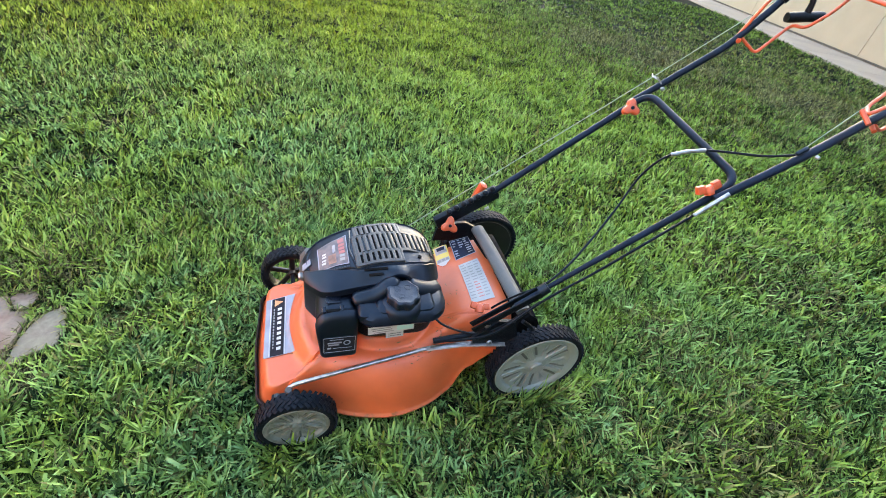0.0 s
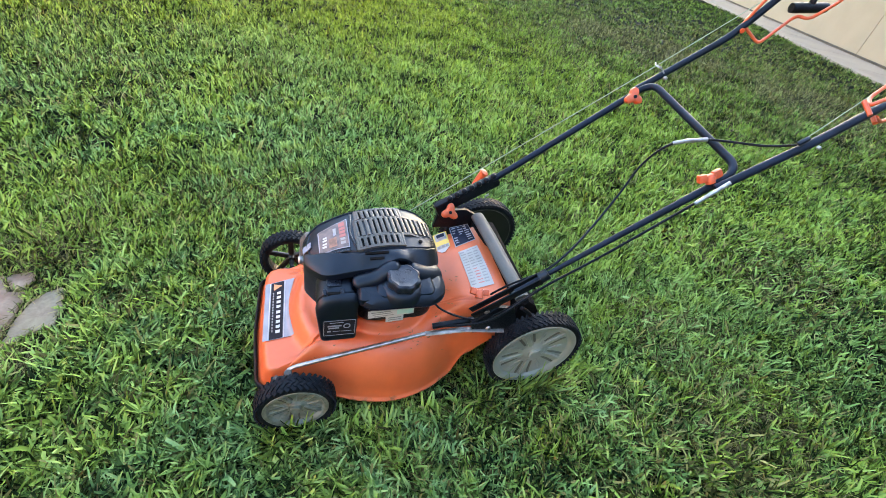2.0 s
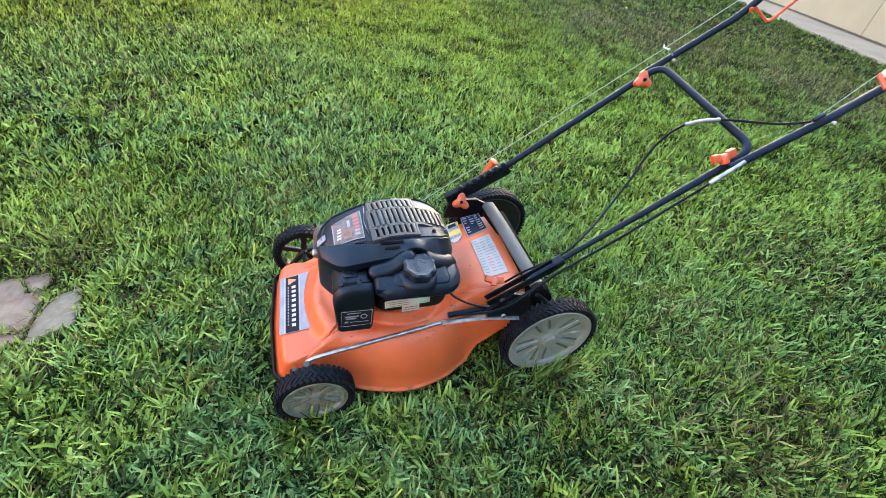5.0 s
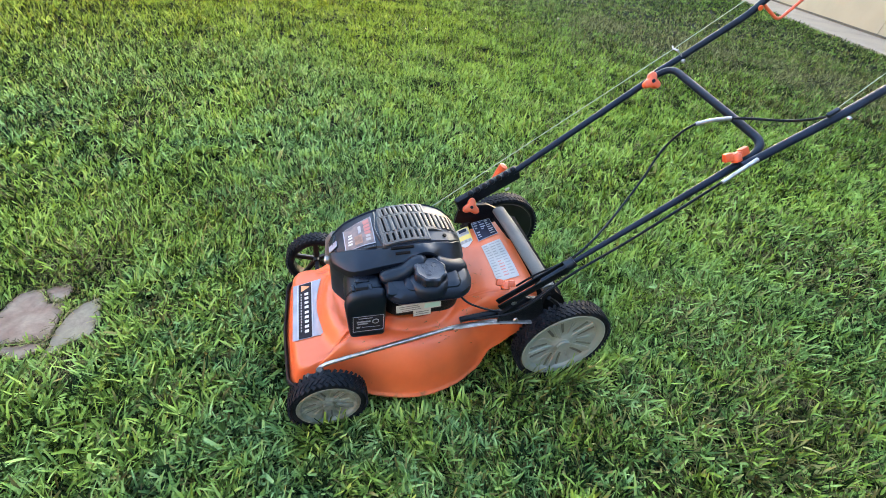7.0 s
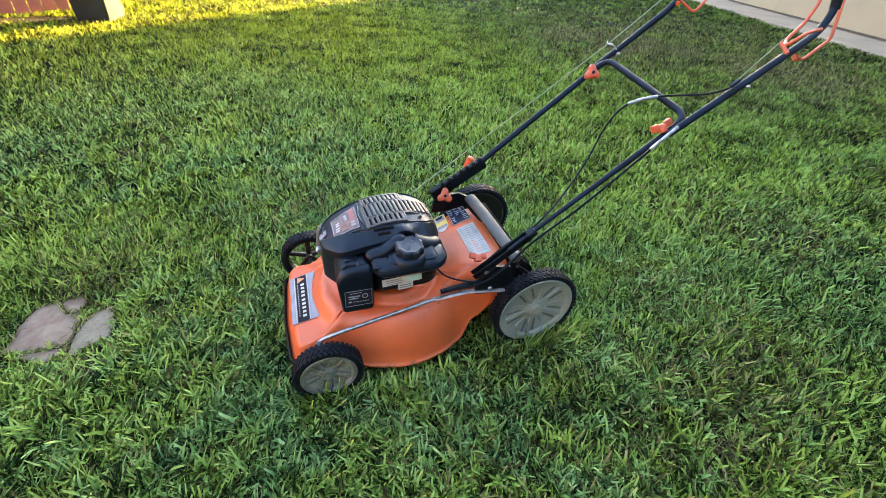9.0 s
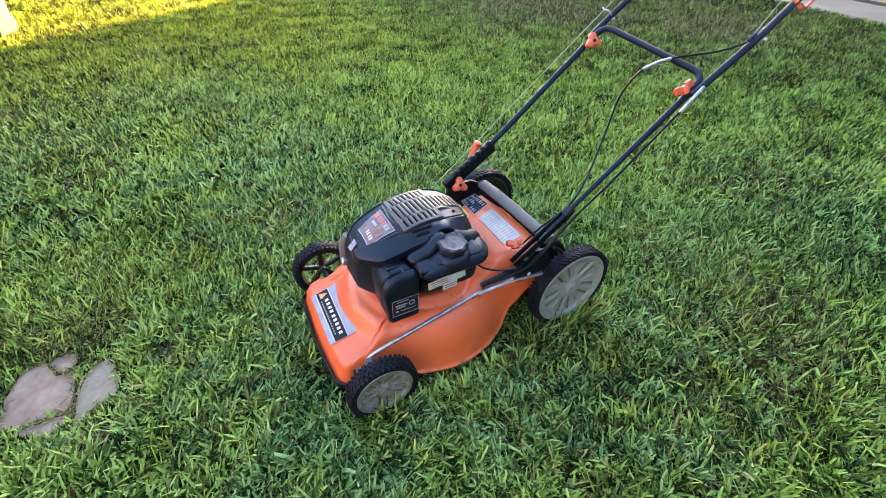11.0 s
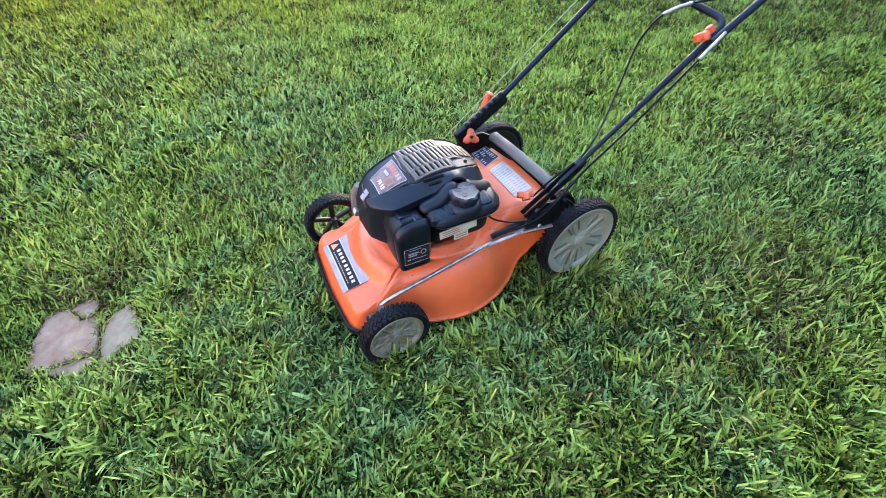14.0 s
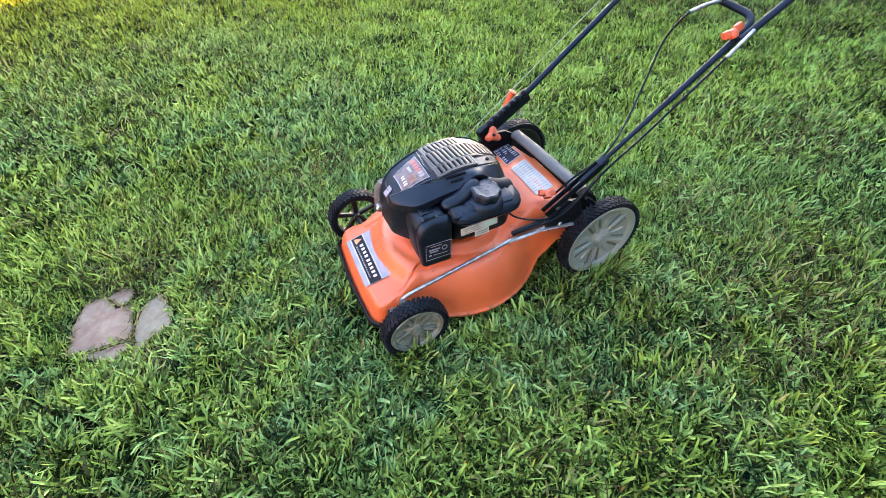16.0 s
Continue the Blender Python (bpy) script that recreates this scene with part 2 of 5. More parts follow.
DIRT = mat("bare_dirt", (0.008, 0.005, 0.0028), 0.95, var=0.25, scale=6, bump=1.0, bscale=50, spec=0.1, fine=0.3, fscale=60)
CLIP = mat("dry_clippings", (0.13, 0.085, 0.030), 0.8, var=0.2, scale=40, tint=(0.07, 0.06, 0.02))

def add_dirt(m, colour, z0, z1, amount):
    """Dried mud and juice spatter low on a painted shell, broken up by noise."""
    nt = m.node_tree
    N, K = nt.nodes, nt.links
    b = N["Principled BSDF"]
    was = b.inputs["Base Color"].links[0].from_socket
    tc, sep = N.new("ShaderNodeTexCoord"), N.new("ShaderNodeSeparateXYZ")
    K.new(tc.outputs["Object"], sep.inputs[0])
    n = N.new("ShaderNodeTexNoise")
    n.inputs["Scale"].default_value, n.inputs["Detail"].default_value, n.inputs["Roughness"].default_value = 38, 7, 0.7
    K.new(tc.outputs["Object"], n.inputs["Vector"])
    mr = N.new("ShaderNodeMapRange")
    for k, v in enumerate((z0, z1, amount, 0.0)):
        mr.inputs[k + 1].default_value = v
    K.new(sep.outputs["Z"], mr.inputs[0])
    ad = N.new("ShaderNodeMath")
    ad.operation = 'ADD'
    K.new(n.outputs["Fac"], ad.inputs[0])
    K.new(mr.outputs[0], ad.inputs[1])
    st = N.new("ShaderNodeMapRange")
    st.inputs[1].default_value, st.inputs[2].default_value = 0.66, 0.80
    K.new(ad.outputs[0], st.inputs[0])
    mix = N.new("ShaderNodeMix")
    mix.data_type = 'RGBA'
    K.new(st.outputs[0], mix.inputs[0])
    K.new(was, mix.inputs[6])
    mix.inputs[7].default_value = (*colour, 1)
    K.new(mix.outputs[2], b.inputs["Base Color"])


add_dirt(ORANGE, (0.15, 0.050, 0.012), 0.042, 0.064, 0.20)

# ---- mesh helpers ----
def finish(bm, smooth=35.0):
    bmesh.ops.recalc_face_normals(bm, faces=bm.faces)
    lim = radians(smooth)
    for f in bm.faces:
        f.smooth = True
    for e in bm.edges:
        e.smooth = len(e.link_faces) == 2 and e.calc_face_angle(0) < lim
    return bm


def part(name, bm, material, parent=None, label="", smooth=35.0):
    """Links a bmesh as one mesh object, under a thing or a part; its vertices are in the thing's own axes."""
    finish(bm, smooth)
    me = bpy.data.meshes.new(name)
    bm.to_mesh(me)
    bm.free()
    for m in material if isinstance(material, (list, tuple)) else [material]:
        me.materials.append(m)
    ob = new(name, me)
    if parent is not None:
        ob.parent = parent
    if label:
        ob["label"] = label
    return ob


def thing(name, m, label, category, group="", kind=""):
    ob = new(name)
    ob.empty_display_size = 0.1
    ob.matrix_world = m
    return tagged(ob, label, category, group, kind)


def add_box(bm, c, s, rot=None, bevel=0.0, seg=2):
    m = Matrix.Translation(c) @ (rot.to_4x4() if rot else Matrix()) @ Matrix.Diagonal((*s, 1))
    r = bmesh.ops.create_cube(bm, size=1.0, matrix=m)
    if bevel:
        es = list({e for v in r["verts"] for e in v.link_edges})
        bmesh.ops.bevel(bm, geom=es, offset=bevel, segments=seg, affect='EDGES', profile=0.6)
    return bm


def box(c, s, rot=None, bevel=0.0, seg=2):
    return add_box(bmesh.new(), Vector(c), s, rot, bevel, seg)


def spline(pts, n=8):
    """Catmull-Rom through the points."""
    P = [Vector(p) for p in pts]
    if len(P) < 3:
        return P
    out = []
    for i in range(len(P) - 1):
        a, b, c, d = P[max(i - 1, 0)], P[i], P[i + 1], P[min(i + 2, len(P) - 1)]
        for k in range(n):
            t = k / n
            out.append(0.5 * (2 * b + (c - a) * t + (2 * a - 5 * b + 4 * c - d) * t * t + (3 * b - a - 3 * c + d) * t ** 3))
    return out + [P[-1]]


def rounded(pts, r, n=6):
    """A polyline with its corners rounded."""
    P = [Vector(p) for p in pts]
    out = [P[0]]
    for a, b, c in zip(P, P[1:], P[2:]):
        u, v = (a - b), (c - b)
        d = min(r, u.length * 0.49, v.length * 0.49)
        p, q = b + u.normalized() * d, b + v.normalized() * d
        for k in range(n + 1):
            t = k / n
            out.append(p * (1 - t) ** 2 + 2 * b * t * (1 - t) + q * t * t)
    return out + [P[-1]]


def add_tube(bm, pts, r, sides=10, squash=1.0):
    P = [Vector(p) for p in pts]
    up, rings = None, []
    for i, p in enumerate(P):
        d = (P[min(i + 1, len(P) - 1)] - P[max(i - 1, 0)]).normalized()
        if up is None:
            up = Vector((0, 0, 1)) if abs(d.z) < 0.9 else Vector((1, 0, 0))
        up = (up - d * d.dot(up)).normalized()
        side = d.cross(up)
        rr = r(i / (len(P) - 1)) if callable(r) else r
        rings.append([bm.verts.new(p + (side * math.cos(a) + up * math.sin(a) * squash) * rr) for a in (2 * math.pi * k / sides for k in range(sides))])
    for a, b in zip(rings, rings[1:]):
        for k in range(sides):
            bm.faces.new((a[k], a[(k + 1) % sides], b[(k + 1) % sides], b[k]))
    bm.faces.new(rings[0][::-1])
    bm.faces.new(rings[-1])
    return bm


def tube(pts, r, sides=10, squash=1.0):
    return add_tube(bmesh.new(), pts, r, sides, squash)


def add_lathe(bm, profile, m, n=32):
    """Turns (radius, height) pairs round the z axis of m."""
    rings = []
    for r, h in profile:
        if r < 1e-6:
            rings.append([bm.verts.new(m @ Vector((0, 0, h)))])
        else:
            rings.append([bm.verts.new(m @ Vector((r * math.cos(2 * math.pi * k / n), r * math.sin(2 * math.pi * k / n), h))) for k in range(n)])
    for a, b in zip(rings, rings[1:]):
        for k in range(n):
            q = (k + 1) % n
            if len(a) == 1 and len(b) > 1:
                bm.faces.new((a[0], b[k], b[q]))
            elif len(b) == 1 and len(a) > 1:
                bm.faces.new((a[k], a[q], b[0]))
            elif len(a) > 1:
                bm.faces.new((a[k], a[q], b[q], b[k]))
    return bm


def lathe(profile, m, n=32):
    return add_lathe(bmesh.new(), profile, m, n)


def axis_m(c, d):
    """Axes at c whose z points along d."""
    return Matrix.Translation(c) @ Vector(d).to_track_quat('Z', 'Y').to_matrix().to_4x4()


def add_loft(bm, rings, close_a=True, close_b=True):
    R = [[bm.verts.new(p) for p in ring] for ring in rings]
    n = len(R[0])
    for a, b in zip(R, R[1:]):
        for k in range(n):
            bm.faces.new((a[k], a[(k + 1) % n], b[(k + 1) % n], b[k]))
    if close_a:
        bm.faces.new(R[0][::-1])
    if close_b:
        bm.faces.new(R[-1])
    return bm


def loft(rings, close_a=True, close_b=True):
    return add_loft(bmesh.new(), rings, close_a, close_b)


def rrect(x0, x1, y0, y1, z, r, n=5):
    """A rounded rectangle at height z; r: one radius, or four from the corner (x0, y0) counter-clockwise."""
    rs = r if isinstance(r, (list, tuple)) else [r] * 4
    out = []
    for (cx, cy, sx, sy), q, a0 in zip(((x0, y0, 1, 1), (x1, y0, -1, 1), (x1, y1, -1, -1), (x0, y1, 1, -1)), rs, (180, 270, 0, 90)):
        for k in range(n + 1):
            a = radians(a0 + 90 * k / n)
            out.append(Vector((cx + sx * q + q * math.cos(a), cy + sy * q + q * math.sin(a), z)))
    return out


def quad_plate(a, b, c, d, lift=0.0012, thick=0.0004, nu=6, nv=6, on=None, bow=0.0):
    """A thin sticker over four corners, laid on a surface if one is given by on(x, y) -> z; bow hollows its edge b-c."""
    a, b, c, d = (Vector(p) for p in (a, b, c, d))
    nrm = (b - a).cross(d - a).normalized()
    if nrm.z < 0:
        nrm = -nrm
    bm = bmesh.new()
    G = []
    for i in range(nu + 1):
        row = []
        for j in range(nv + 1):
            u, v = i / nu, j / nv
            p = (a * (1 - u) + b * u) * (1 - v) + (d * (1 - u) + c * u) * v
            p.x -= bow * u * math.sin(math.pi * v)
            if on:
                p = Vector((p.x, p.y, on(p.x, p.y)))
            row.append(bm.verts.new(p + nrm * lift))
        G.append(row)
    fs = [bm.faces.new((G[i][j], G[i + 1][j], G[i + 1][j + 1], G[i][j + 1])) for i in range(nu) for j in range(nv)]
    r = bmesh.ops.extrude_face_region(bm, geom=fs)
    bmesh.ops.translate(bm, vec=nrm * thick, verts=[g for g in r["geom"] if isinstance(g, bmesh.types.BMVert)])
    return bm


def sub_quad(q, u0, u1, v0, v1):
    """The part of a four-cornered plate between the shares u0..u1 and v0..v1."""
    a, b, c, d = (Vector(p) for p in q)
    f = lambda u, v: (a * (1 - u) + b * u) * (1 - v) + (d * (1 - u) + c * u) * v
    return f(u0, v0), f(u1, v0), f(u1, v1), f(u0, v1)


def smooth01(a, b, x):
    t = min(1, max(0, (x - a) / (b - a)))
    return t * t * (3 - 2 * t)

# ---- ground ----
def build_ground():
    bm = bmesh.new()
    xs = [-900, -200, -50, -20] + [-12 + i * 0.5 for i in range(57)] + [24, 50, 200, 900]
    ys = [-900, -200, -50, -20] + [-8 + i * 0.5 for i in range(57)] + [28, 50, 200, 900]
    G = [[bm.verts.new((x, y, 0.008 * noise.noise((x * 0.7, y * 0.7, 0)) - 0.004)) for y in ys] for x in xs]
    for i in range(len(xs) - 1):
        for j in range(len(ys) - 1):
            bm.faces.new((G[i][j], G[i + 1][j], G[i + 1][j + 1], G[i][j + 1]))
    return tagged(part("ground", bm, SOIL), "bare soil and thatch under the mown lawn, blackened to stand in for shade", "ground", kind="structure")


build_ground()

# ---- house ----
WALL_P, WALL_D = Vector((9.9, 4.6, 0)), Vector((0.36, 0.93, 0)).normalized()
WALL_N = Vector((WALL_D.y, -WALL_D.x, 0))           # away from the lawn


def along_wall(s, off, z=0.0):
    return WALL_P + WALL_D * s + WALL_N * off + Vector((0, 0, z))


HOUSE_ANG = math.atan2(WALL_D.y, WALL_D.x)
HOUSE_ROT = Matrix.Rotation(HOUSE_ANG, 3, 'Z')
HOUSE_END = 17.4                                    # the far corner, along the wall


def build_house():
    house = thing("house", Matrix.Translation(along_wall(-3, 0)), "peach stucco house with an unseen upper storey added to block the sun", "house")
    inv = house.matrix_world.inverted()

    def hp(name, bm, m, label=""):
        bmesh.ops.transform(bm, matrix=inv, verts=bm.verts)
        return part(name, bm, m, house, label)
    # unseen upper storey and roof added so the house blocks the low sun
    length = HOUSE_END + 14
    # wall in panels, with control joints between them
    edges = [-14 + i * 4.88 for i in range(15)]
    edges = [e for e in edges if e < HOUSE_END - 0.6] + [HOUSE_END]
    edges = [e + 0.98 for e in edges[:-1]] + [HOUSE_END]
    for a, b in zip(edges, edges[1:]):
        hp("stucco_panel", box(along_wall((a + b) / 2, 0.10, 2.87), (b - a - 0.012, 0.20, 5.66), HOUSE_ROT, 0.004, 1), STUCCO)
    hp("wall_core", box(along_wall(HOUSE_END - length / 2, 4.0, 2.8), (length - 0.02, 7.75, 5.6), HOUSE_ROT), STUCCO)
    hp("weep_screed", box(along_wall(HOUSE_END - length / 2, 0.000, 0.062), (length, 0.03, 0.034), HOUSE_ROT), DRIP, "dark metal drip edge at the foot of the stucco")
    hp("eave", box(along_wall(HOUSE_END - length / 2, -0.05, 5.76), (length + 0.6, 1.1, 0.12), HOUSE_ROT), STUCCO)
    bm = bmesh.new()
    sec = [(-0.6, 5.82), (4.0, 7.5), (8.6, 5.82), (8.6, 5.7), (4.0, 7.3), (-0.6, 5.7)]
    add_loft(bm, [[along_wall(s, o, z) for o, z in sec] for s in (HOUSE_END - length - 0.3, HOUSE_END + 0.3)])
    hp("roof", bm, ROOF, "brown shingle roof, unseen and added to block the sun")
    bm = bmesh.new()
    add_loft(bm, [[along_wall(s, o, z) for o, z in ((0.1, 5.6), (4.0, 7.26), (7.9, 5.6))] for s in (HOUSE_END - length + 0.05, HOUSE_END - 0.05)])
    hp("gable", bm, STUCCO)


build_house()


def build_walkway():
    bm = bmesh.new()
    for s in range(-8, 12):
        add_box(bm, along_wall(s * 1.5 + 0.75, -0.62, -0.03), (1.494, 1.24, 0.13), HOUSE_ROT, 0.006, 1)
    return tagged(part("pavement", bm, CONCRETE), "pale concrete walkway strip along the house wall", "pavement", kind="structure")


build_walkway()

def build_back_wall():
    # unseen walls added to cut low sky light, the south one neutral grey
    for name, c, sz, m in (("wall_south", (2.0, -3.9, 1.65), (22.0, 0.16, 3.3), PLAIN), ("wall_west", (-7.2, 0.0, 0.95), (0.16, 7.4, 1.9), REDWOOD)):
        tagged(part(name, box(c, sz, None, 0.01, 1), m), "unseen plain wall added to block low sky light", "wall", kind="structure")


build_back_wall()


def build_north_wall():
    """An unseen plain wall added behind the fence, to block low sky light."""
    a, b = Vector((-16, 13.0, 0)), Vector((1.5, 16.0, 0))
    d = (b - a).normalized()
    bm = box((a + b) / 2 + Vector((0, 0, 3.2)), ((b - a).length, 0.2, 6.4), Matrix.Rotation(math.atan2(d.y, d.x), 3, 'Z'), 0.01, 1)
    return tagged(part("unseen_wall_north", bm, STUCCO), "unseen plain wall added to block low sky light", "wall", kind="structure")


build_north_wall()

# ---- fence and bin at the far side ----
def build_fence():
    p, d = Vector((-3.5, 6.62, 0)), Vector((0.80, 0.60, 0)).normalized()
    fence = thing("fence", Matrix.Translation(p), "red-stained wooden board fence in low sun", "fence")
    ang = math.atan2(d.y, d.x)
    rot = Matrix.Rotation(ang, 3, 'Z')
    nrm = Vector((-d.y, d.x, 0))
    rng = random.Random(5)
    bm0 = box((0, 0, 0.93), (0.142, 0.018, 1.80), None, 0.003, 1)
    b0 = part("board", bm0, REDWOOD, fence)
    me = b0.data
    for i in range(-26, 3):
        o = b0 if i == -26 else new("board", me)
        o.parent = fence
        o.matrix_basis = Matrix.Translation(d * i * 0.152 + Vector((0, 0, rng.uniform(-0.01, 0.015)))) @ (rot.to_4x4())
    for z in (0.35, 1.0, 1.6):
        part("rail", box(d * (-12 * 0.152) + nrm * 0.03 + Vector((0, 0, z)), (4.4, 0.04, 0.09), rot), REDWOOD, fence)
    return fence


build_fence()


def build_dirt():
    """A low, ragged patch of bare dirt at the foot of the fence."""
    bm = bmesh.new()
    rings = []
    for f in (1.0, 0.85, 0.6, 0.35, 0.1):
        ring = []
        for k in range(48):
            a = 2 * math.pi * k / 48
            r = f * (1 + 0.14 * noise.noise((math.cos(a) * 2, math.sin(a) * 2, 4)))
            u, v = 0.85 * r * math.cos(a), 0.36 * r * math.sin(a)
            ring.append(Vector((u * 0.94 - v * 0.34, u * 0.34 + v * 0.94, 0.006 * (1 - f) + 0.008 * noise.noise((u * 6, v * 6, 1)) - (0.02 if f == 1 else 0))))
        rings.append(ring)
    add_loft(bm, rings, False, True)
    ob = part("dirt_patch", bm, DIRT)
    ob.location = (-3.62, 6.10, 0.004)
    return tagged(ob, "bare brown dirt at the foot of the fence", "dirt", kind="stuff")


build_dirt()


def build_bin():
    c = Vector((-2.64, 6.26, -0.01))
    rot = Matrix.Rotation(radians(-13), 4, 'Z')
    b = thing("wheelie_bin", Matrix.Translation(c) @ rot, "dark green plastic wheeled rubbish bin standing in sunlit grass", "bin")
    rings = [rrect(-0.24, 0.13, -0.26, 0.10, 0.0, 0.03), rrect(-0.245, 0.135, -0.265, 0.105, 0.03, 0.03), rrect(-0.29, 0.18, -0.33, 0.17, 0.98, 0.04), rrect(-0.31, 0.20, -0.35, 0.19, 0.99, 0.05), rrect(-0.31, 0.20, -0.35, 0.19, 1.04, 0.05)]
    part("body", loft(rings), BIN, b)
    part("lid", loft([rrect(-0.32, 0.21, -0.37, 0.20, 1.045, 0.05), rrect(-0.32, 0.21, -0.37, 0.20, 1.07, 0.05), rrect(-0.27, 0.16, -0.3, 0.14, 1.12, 0.05)]), BIN, b)
    part("sticker", box((-0.13, -0.298, 0.40), (0.17, 0.006, 0.26), Matrix.Rotation(radians(-4), 3, 'X')), WHITE_ST, b, "pale printed label")
    for sx in (-1, 1):
        part("wheel", lathe([(0, -0.03), (0.11, -0.03), (0.12, -0.015), (0.12, 0.015), (0.11, 0.03), (0, 0.03)], axis_m((sx * 0.14 - 0.06, 0.11, 0.12), (1, 0, 0)), 24), RUBBER, b)
    part("handle", tube([(-0.24, 0.24, 1.0), (0.14, 0.24, 1.0)], 0.016), BIN, b)


build_bin()

# ---- stepping stones ----
def build_stone(outline, top, label, seed, stuff=STONE):
    rng = random.Random(seed)
    c = sum((Vector((x, y, 0)) for x, y in outline), Vector()) / len(outline)
    pts = []
    n = len(outline)
    for i in range(n):
        a, b = Vector((*outline[i], 0)), Vector((*outline[(i + 1) % n], 0))
        for k in range(4):
            q = a.lerp(b, k / 4) - c
            pts.append(q + Vector((rng.uniform(-1, 1), rng.uniform(-1, 1), 0)) * 0.0022)
    st = bmesh.new()
    ring = lambda f, z: [Vector((p.x * f, p.y * f, z + 0.002 * noise.noise((p.x * 20, p.y * 20, seed)))) for p in pts]
    add_loft(st, [ring(1.01, -0.04), ring(1.0, top - 0.006), ring(0.985, top), ring(0.8, top + 0.001), ring(0.6, top + 0.002), ring(0.4, top + 0.001), ring(0.2, top + 0.001)])
    ob = part("stepping_stone", st, stuff)
    ob.location = c
    return tagged(ob, label, "paving stone", "flagstones set in the lawn")


FLAGS = (
    ([(-1.669, 0.219), (-1.668, 0.338), (-1.656, 0.389), (-1.638, 0.430), (-1.606, 0.446), (-1.580, 0.442), (-1.558, 0.396), (-1.546, 0.372), (-1.494, 0.362), (-1.492, 0.278), (-1.498, 0.211), (-1.543, 0.211), (-1.610, 0.207)], 0.006, "large pinkish flagstone set flush in the lawn", 1),
    ([(-1.573, 0.438), (-1.557, 0.456), (-1.515, 0.462), (-1.490, 0.438), (-1.506, 0.376), (-1.541, 0.381), (-1.552, 0.402)], 0.004, "small grey flagstone partly overgrown by grass", 2),
    ([(-1.634, 0.197), (-1.606, 0.199), (-1.542, 0.200), (-1.494, 0.199), (-1.504, 0.164), (-1.544, 0.142), (-1.607, 0.172)], 0.003, "narrow flagstone sliver sunk in the lawn", 3),
    ([(-1.478, 0.128), (-1.484, 0.198), (-1.478, 0.262), (-1.465, 0.318), (-1.442, 0.354), (-1.401, 0.377), (-1.386, 0.327), (-1.377, 0.276), (-1.377, 0.209), (-1.430, 0.188), (-1.448, 0.153)], 0.007, "grey-beige flagstone with a pointed corner", 4, STONE_GREY),
)
for _flag in FLAGS:
    build_stone(*_flag)

# ---- lawn mower ----
MOWER = Matrix.Translation((0, -0.215, 0.03)) @ Matrix.Rotation(radians(2.5), 4, 'X') @ Matrix.Translation((0, 0.215, 0))
MOWER_INV = MOWER.inverted()
mower = thing("lawn_mower", MOWER, "orange walk-behind petrol lawn mower with a black engine", "lawn mower")


def L(x, y, z):
    return MOWER_INV @ Vector((x, y, z))


# deck outline seen from above, from the near front corner round by the near side
DECK_OUT = [(-0.779, -0.125), (-0.762, -0.146), (-0.690, -0.155), (-0.630, -0.168), (-0.580, -0.190), (-0.520, -0.212), (-0.430, -0.226), (-0.335, -0.208), (-0.275, -0.178), (-0.225, -0.152),
            (-0.160, -0.142), (-0.092, -0.140), (-0.072, -0.125), (-0.070, 0.04), (-0.072, 0.205), (-0.092, 0.228), (-0.240, 0.250), (-0.330, 0.290), (-0.450, 0.305), (-0.570, 0.290), (-0.650, 0.258), (-0.757, 0.248), (-0.777, 0.225),
            (-0.784, 0.12), (-0.786, 0.05), (-0.785, -0.04)]
DC = Vector((-0.44, 0.01))


def deck_top(x, y):
    """Height of the deck's upper side."""
    r = math.hypot(x + 0.44, y - 0.035)
    base = 0.112 + 0.026 * smooth01(-0.80, -0.66, x) + 0.035 * smooth01(-0.70, -0.55, x)
    z = base + (max(base, 0.196) - base) * smooth01(0.272, 0.225, r)
    z += 0.012 * smooth01(0.205, 0.175, r) + 0.030 * smooth01(0.168, 0.140, r)
    rear = 0.297 + 0.010 * smooth01(0.2, 0.03, abs(y - 0.04))
    k = smooth01(-0.370, -0.185, x) * smooth01(-0.20, -0.09, y)
    return z + (rear - z) * k


def deck_radius(a):
    d = Vector((math.cos(a), math.sin(a)))
    best = 0.1
    n = len(DECK_SM)
    for i in range(n):
        p, q = DECK_SM[i] - DC, DECK_SM[(i + 1) % n] - DC
        e = q - p
        den = d.x * e.y - d.y * e.x
        if abs(den) > 1e-9:
            t = (p.x * e.y - p.y * e.x) / den
            s = (p.x * d.y - p.y * d.x) / den
            if t > 0 and -1e-6 <= s <= 1 + 1e-6:
                best = max(best, t)
    return best


DECK_SM = [Vector((p.x, p.y)) for p in spline([(*p, 0) for p in DECK_OUT] + [(*DECK_OUT[0], 0)], 4)][:-1]


def lip_rise(x, y):
    """The skirt ends behind the blade housing; from there to the rear wheels the deck's edge runs higher."""
    return (0.070 * smooth01(-0.252, -0.212, x) + 0.045 * smooth01(-0.205, -0.135, x)) * smooth01(0.06, 0.11, abs(y - 0.04))


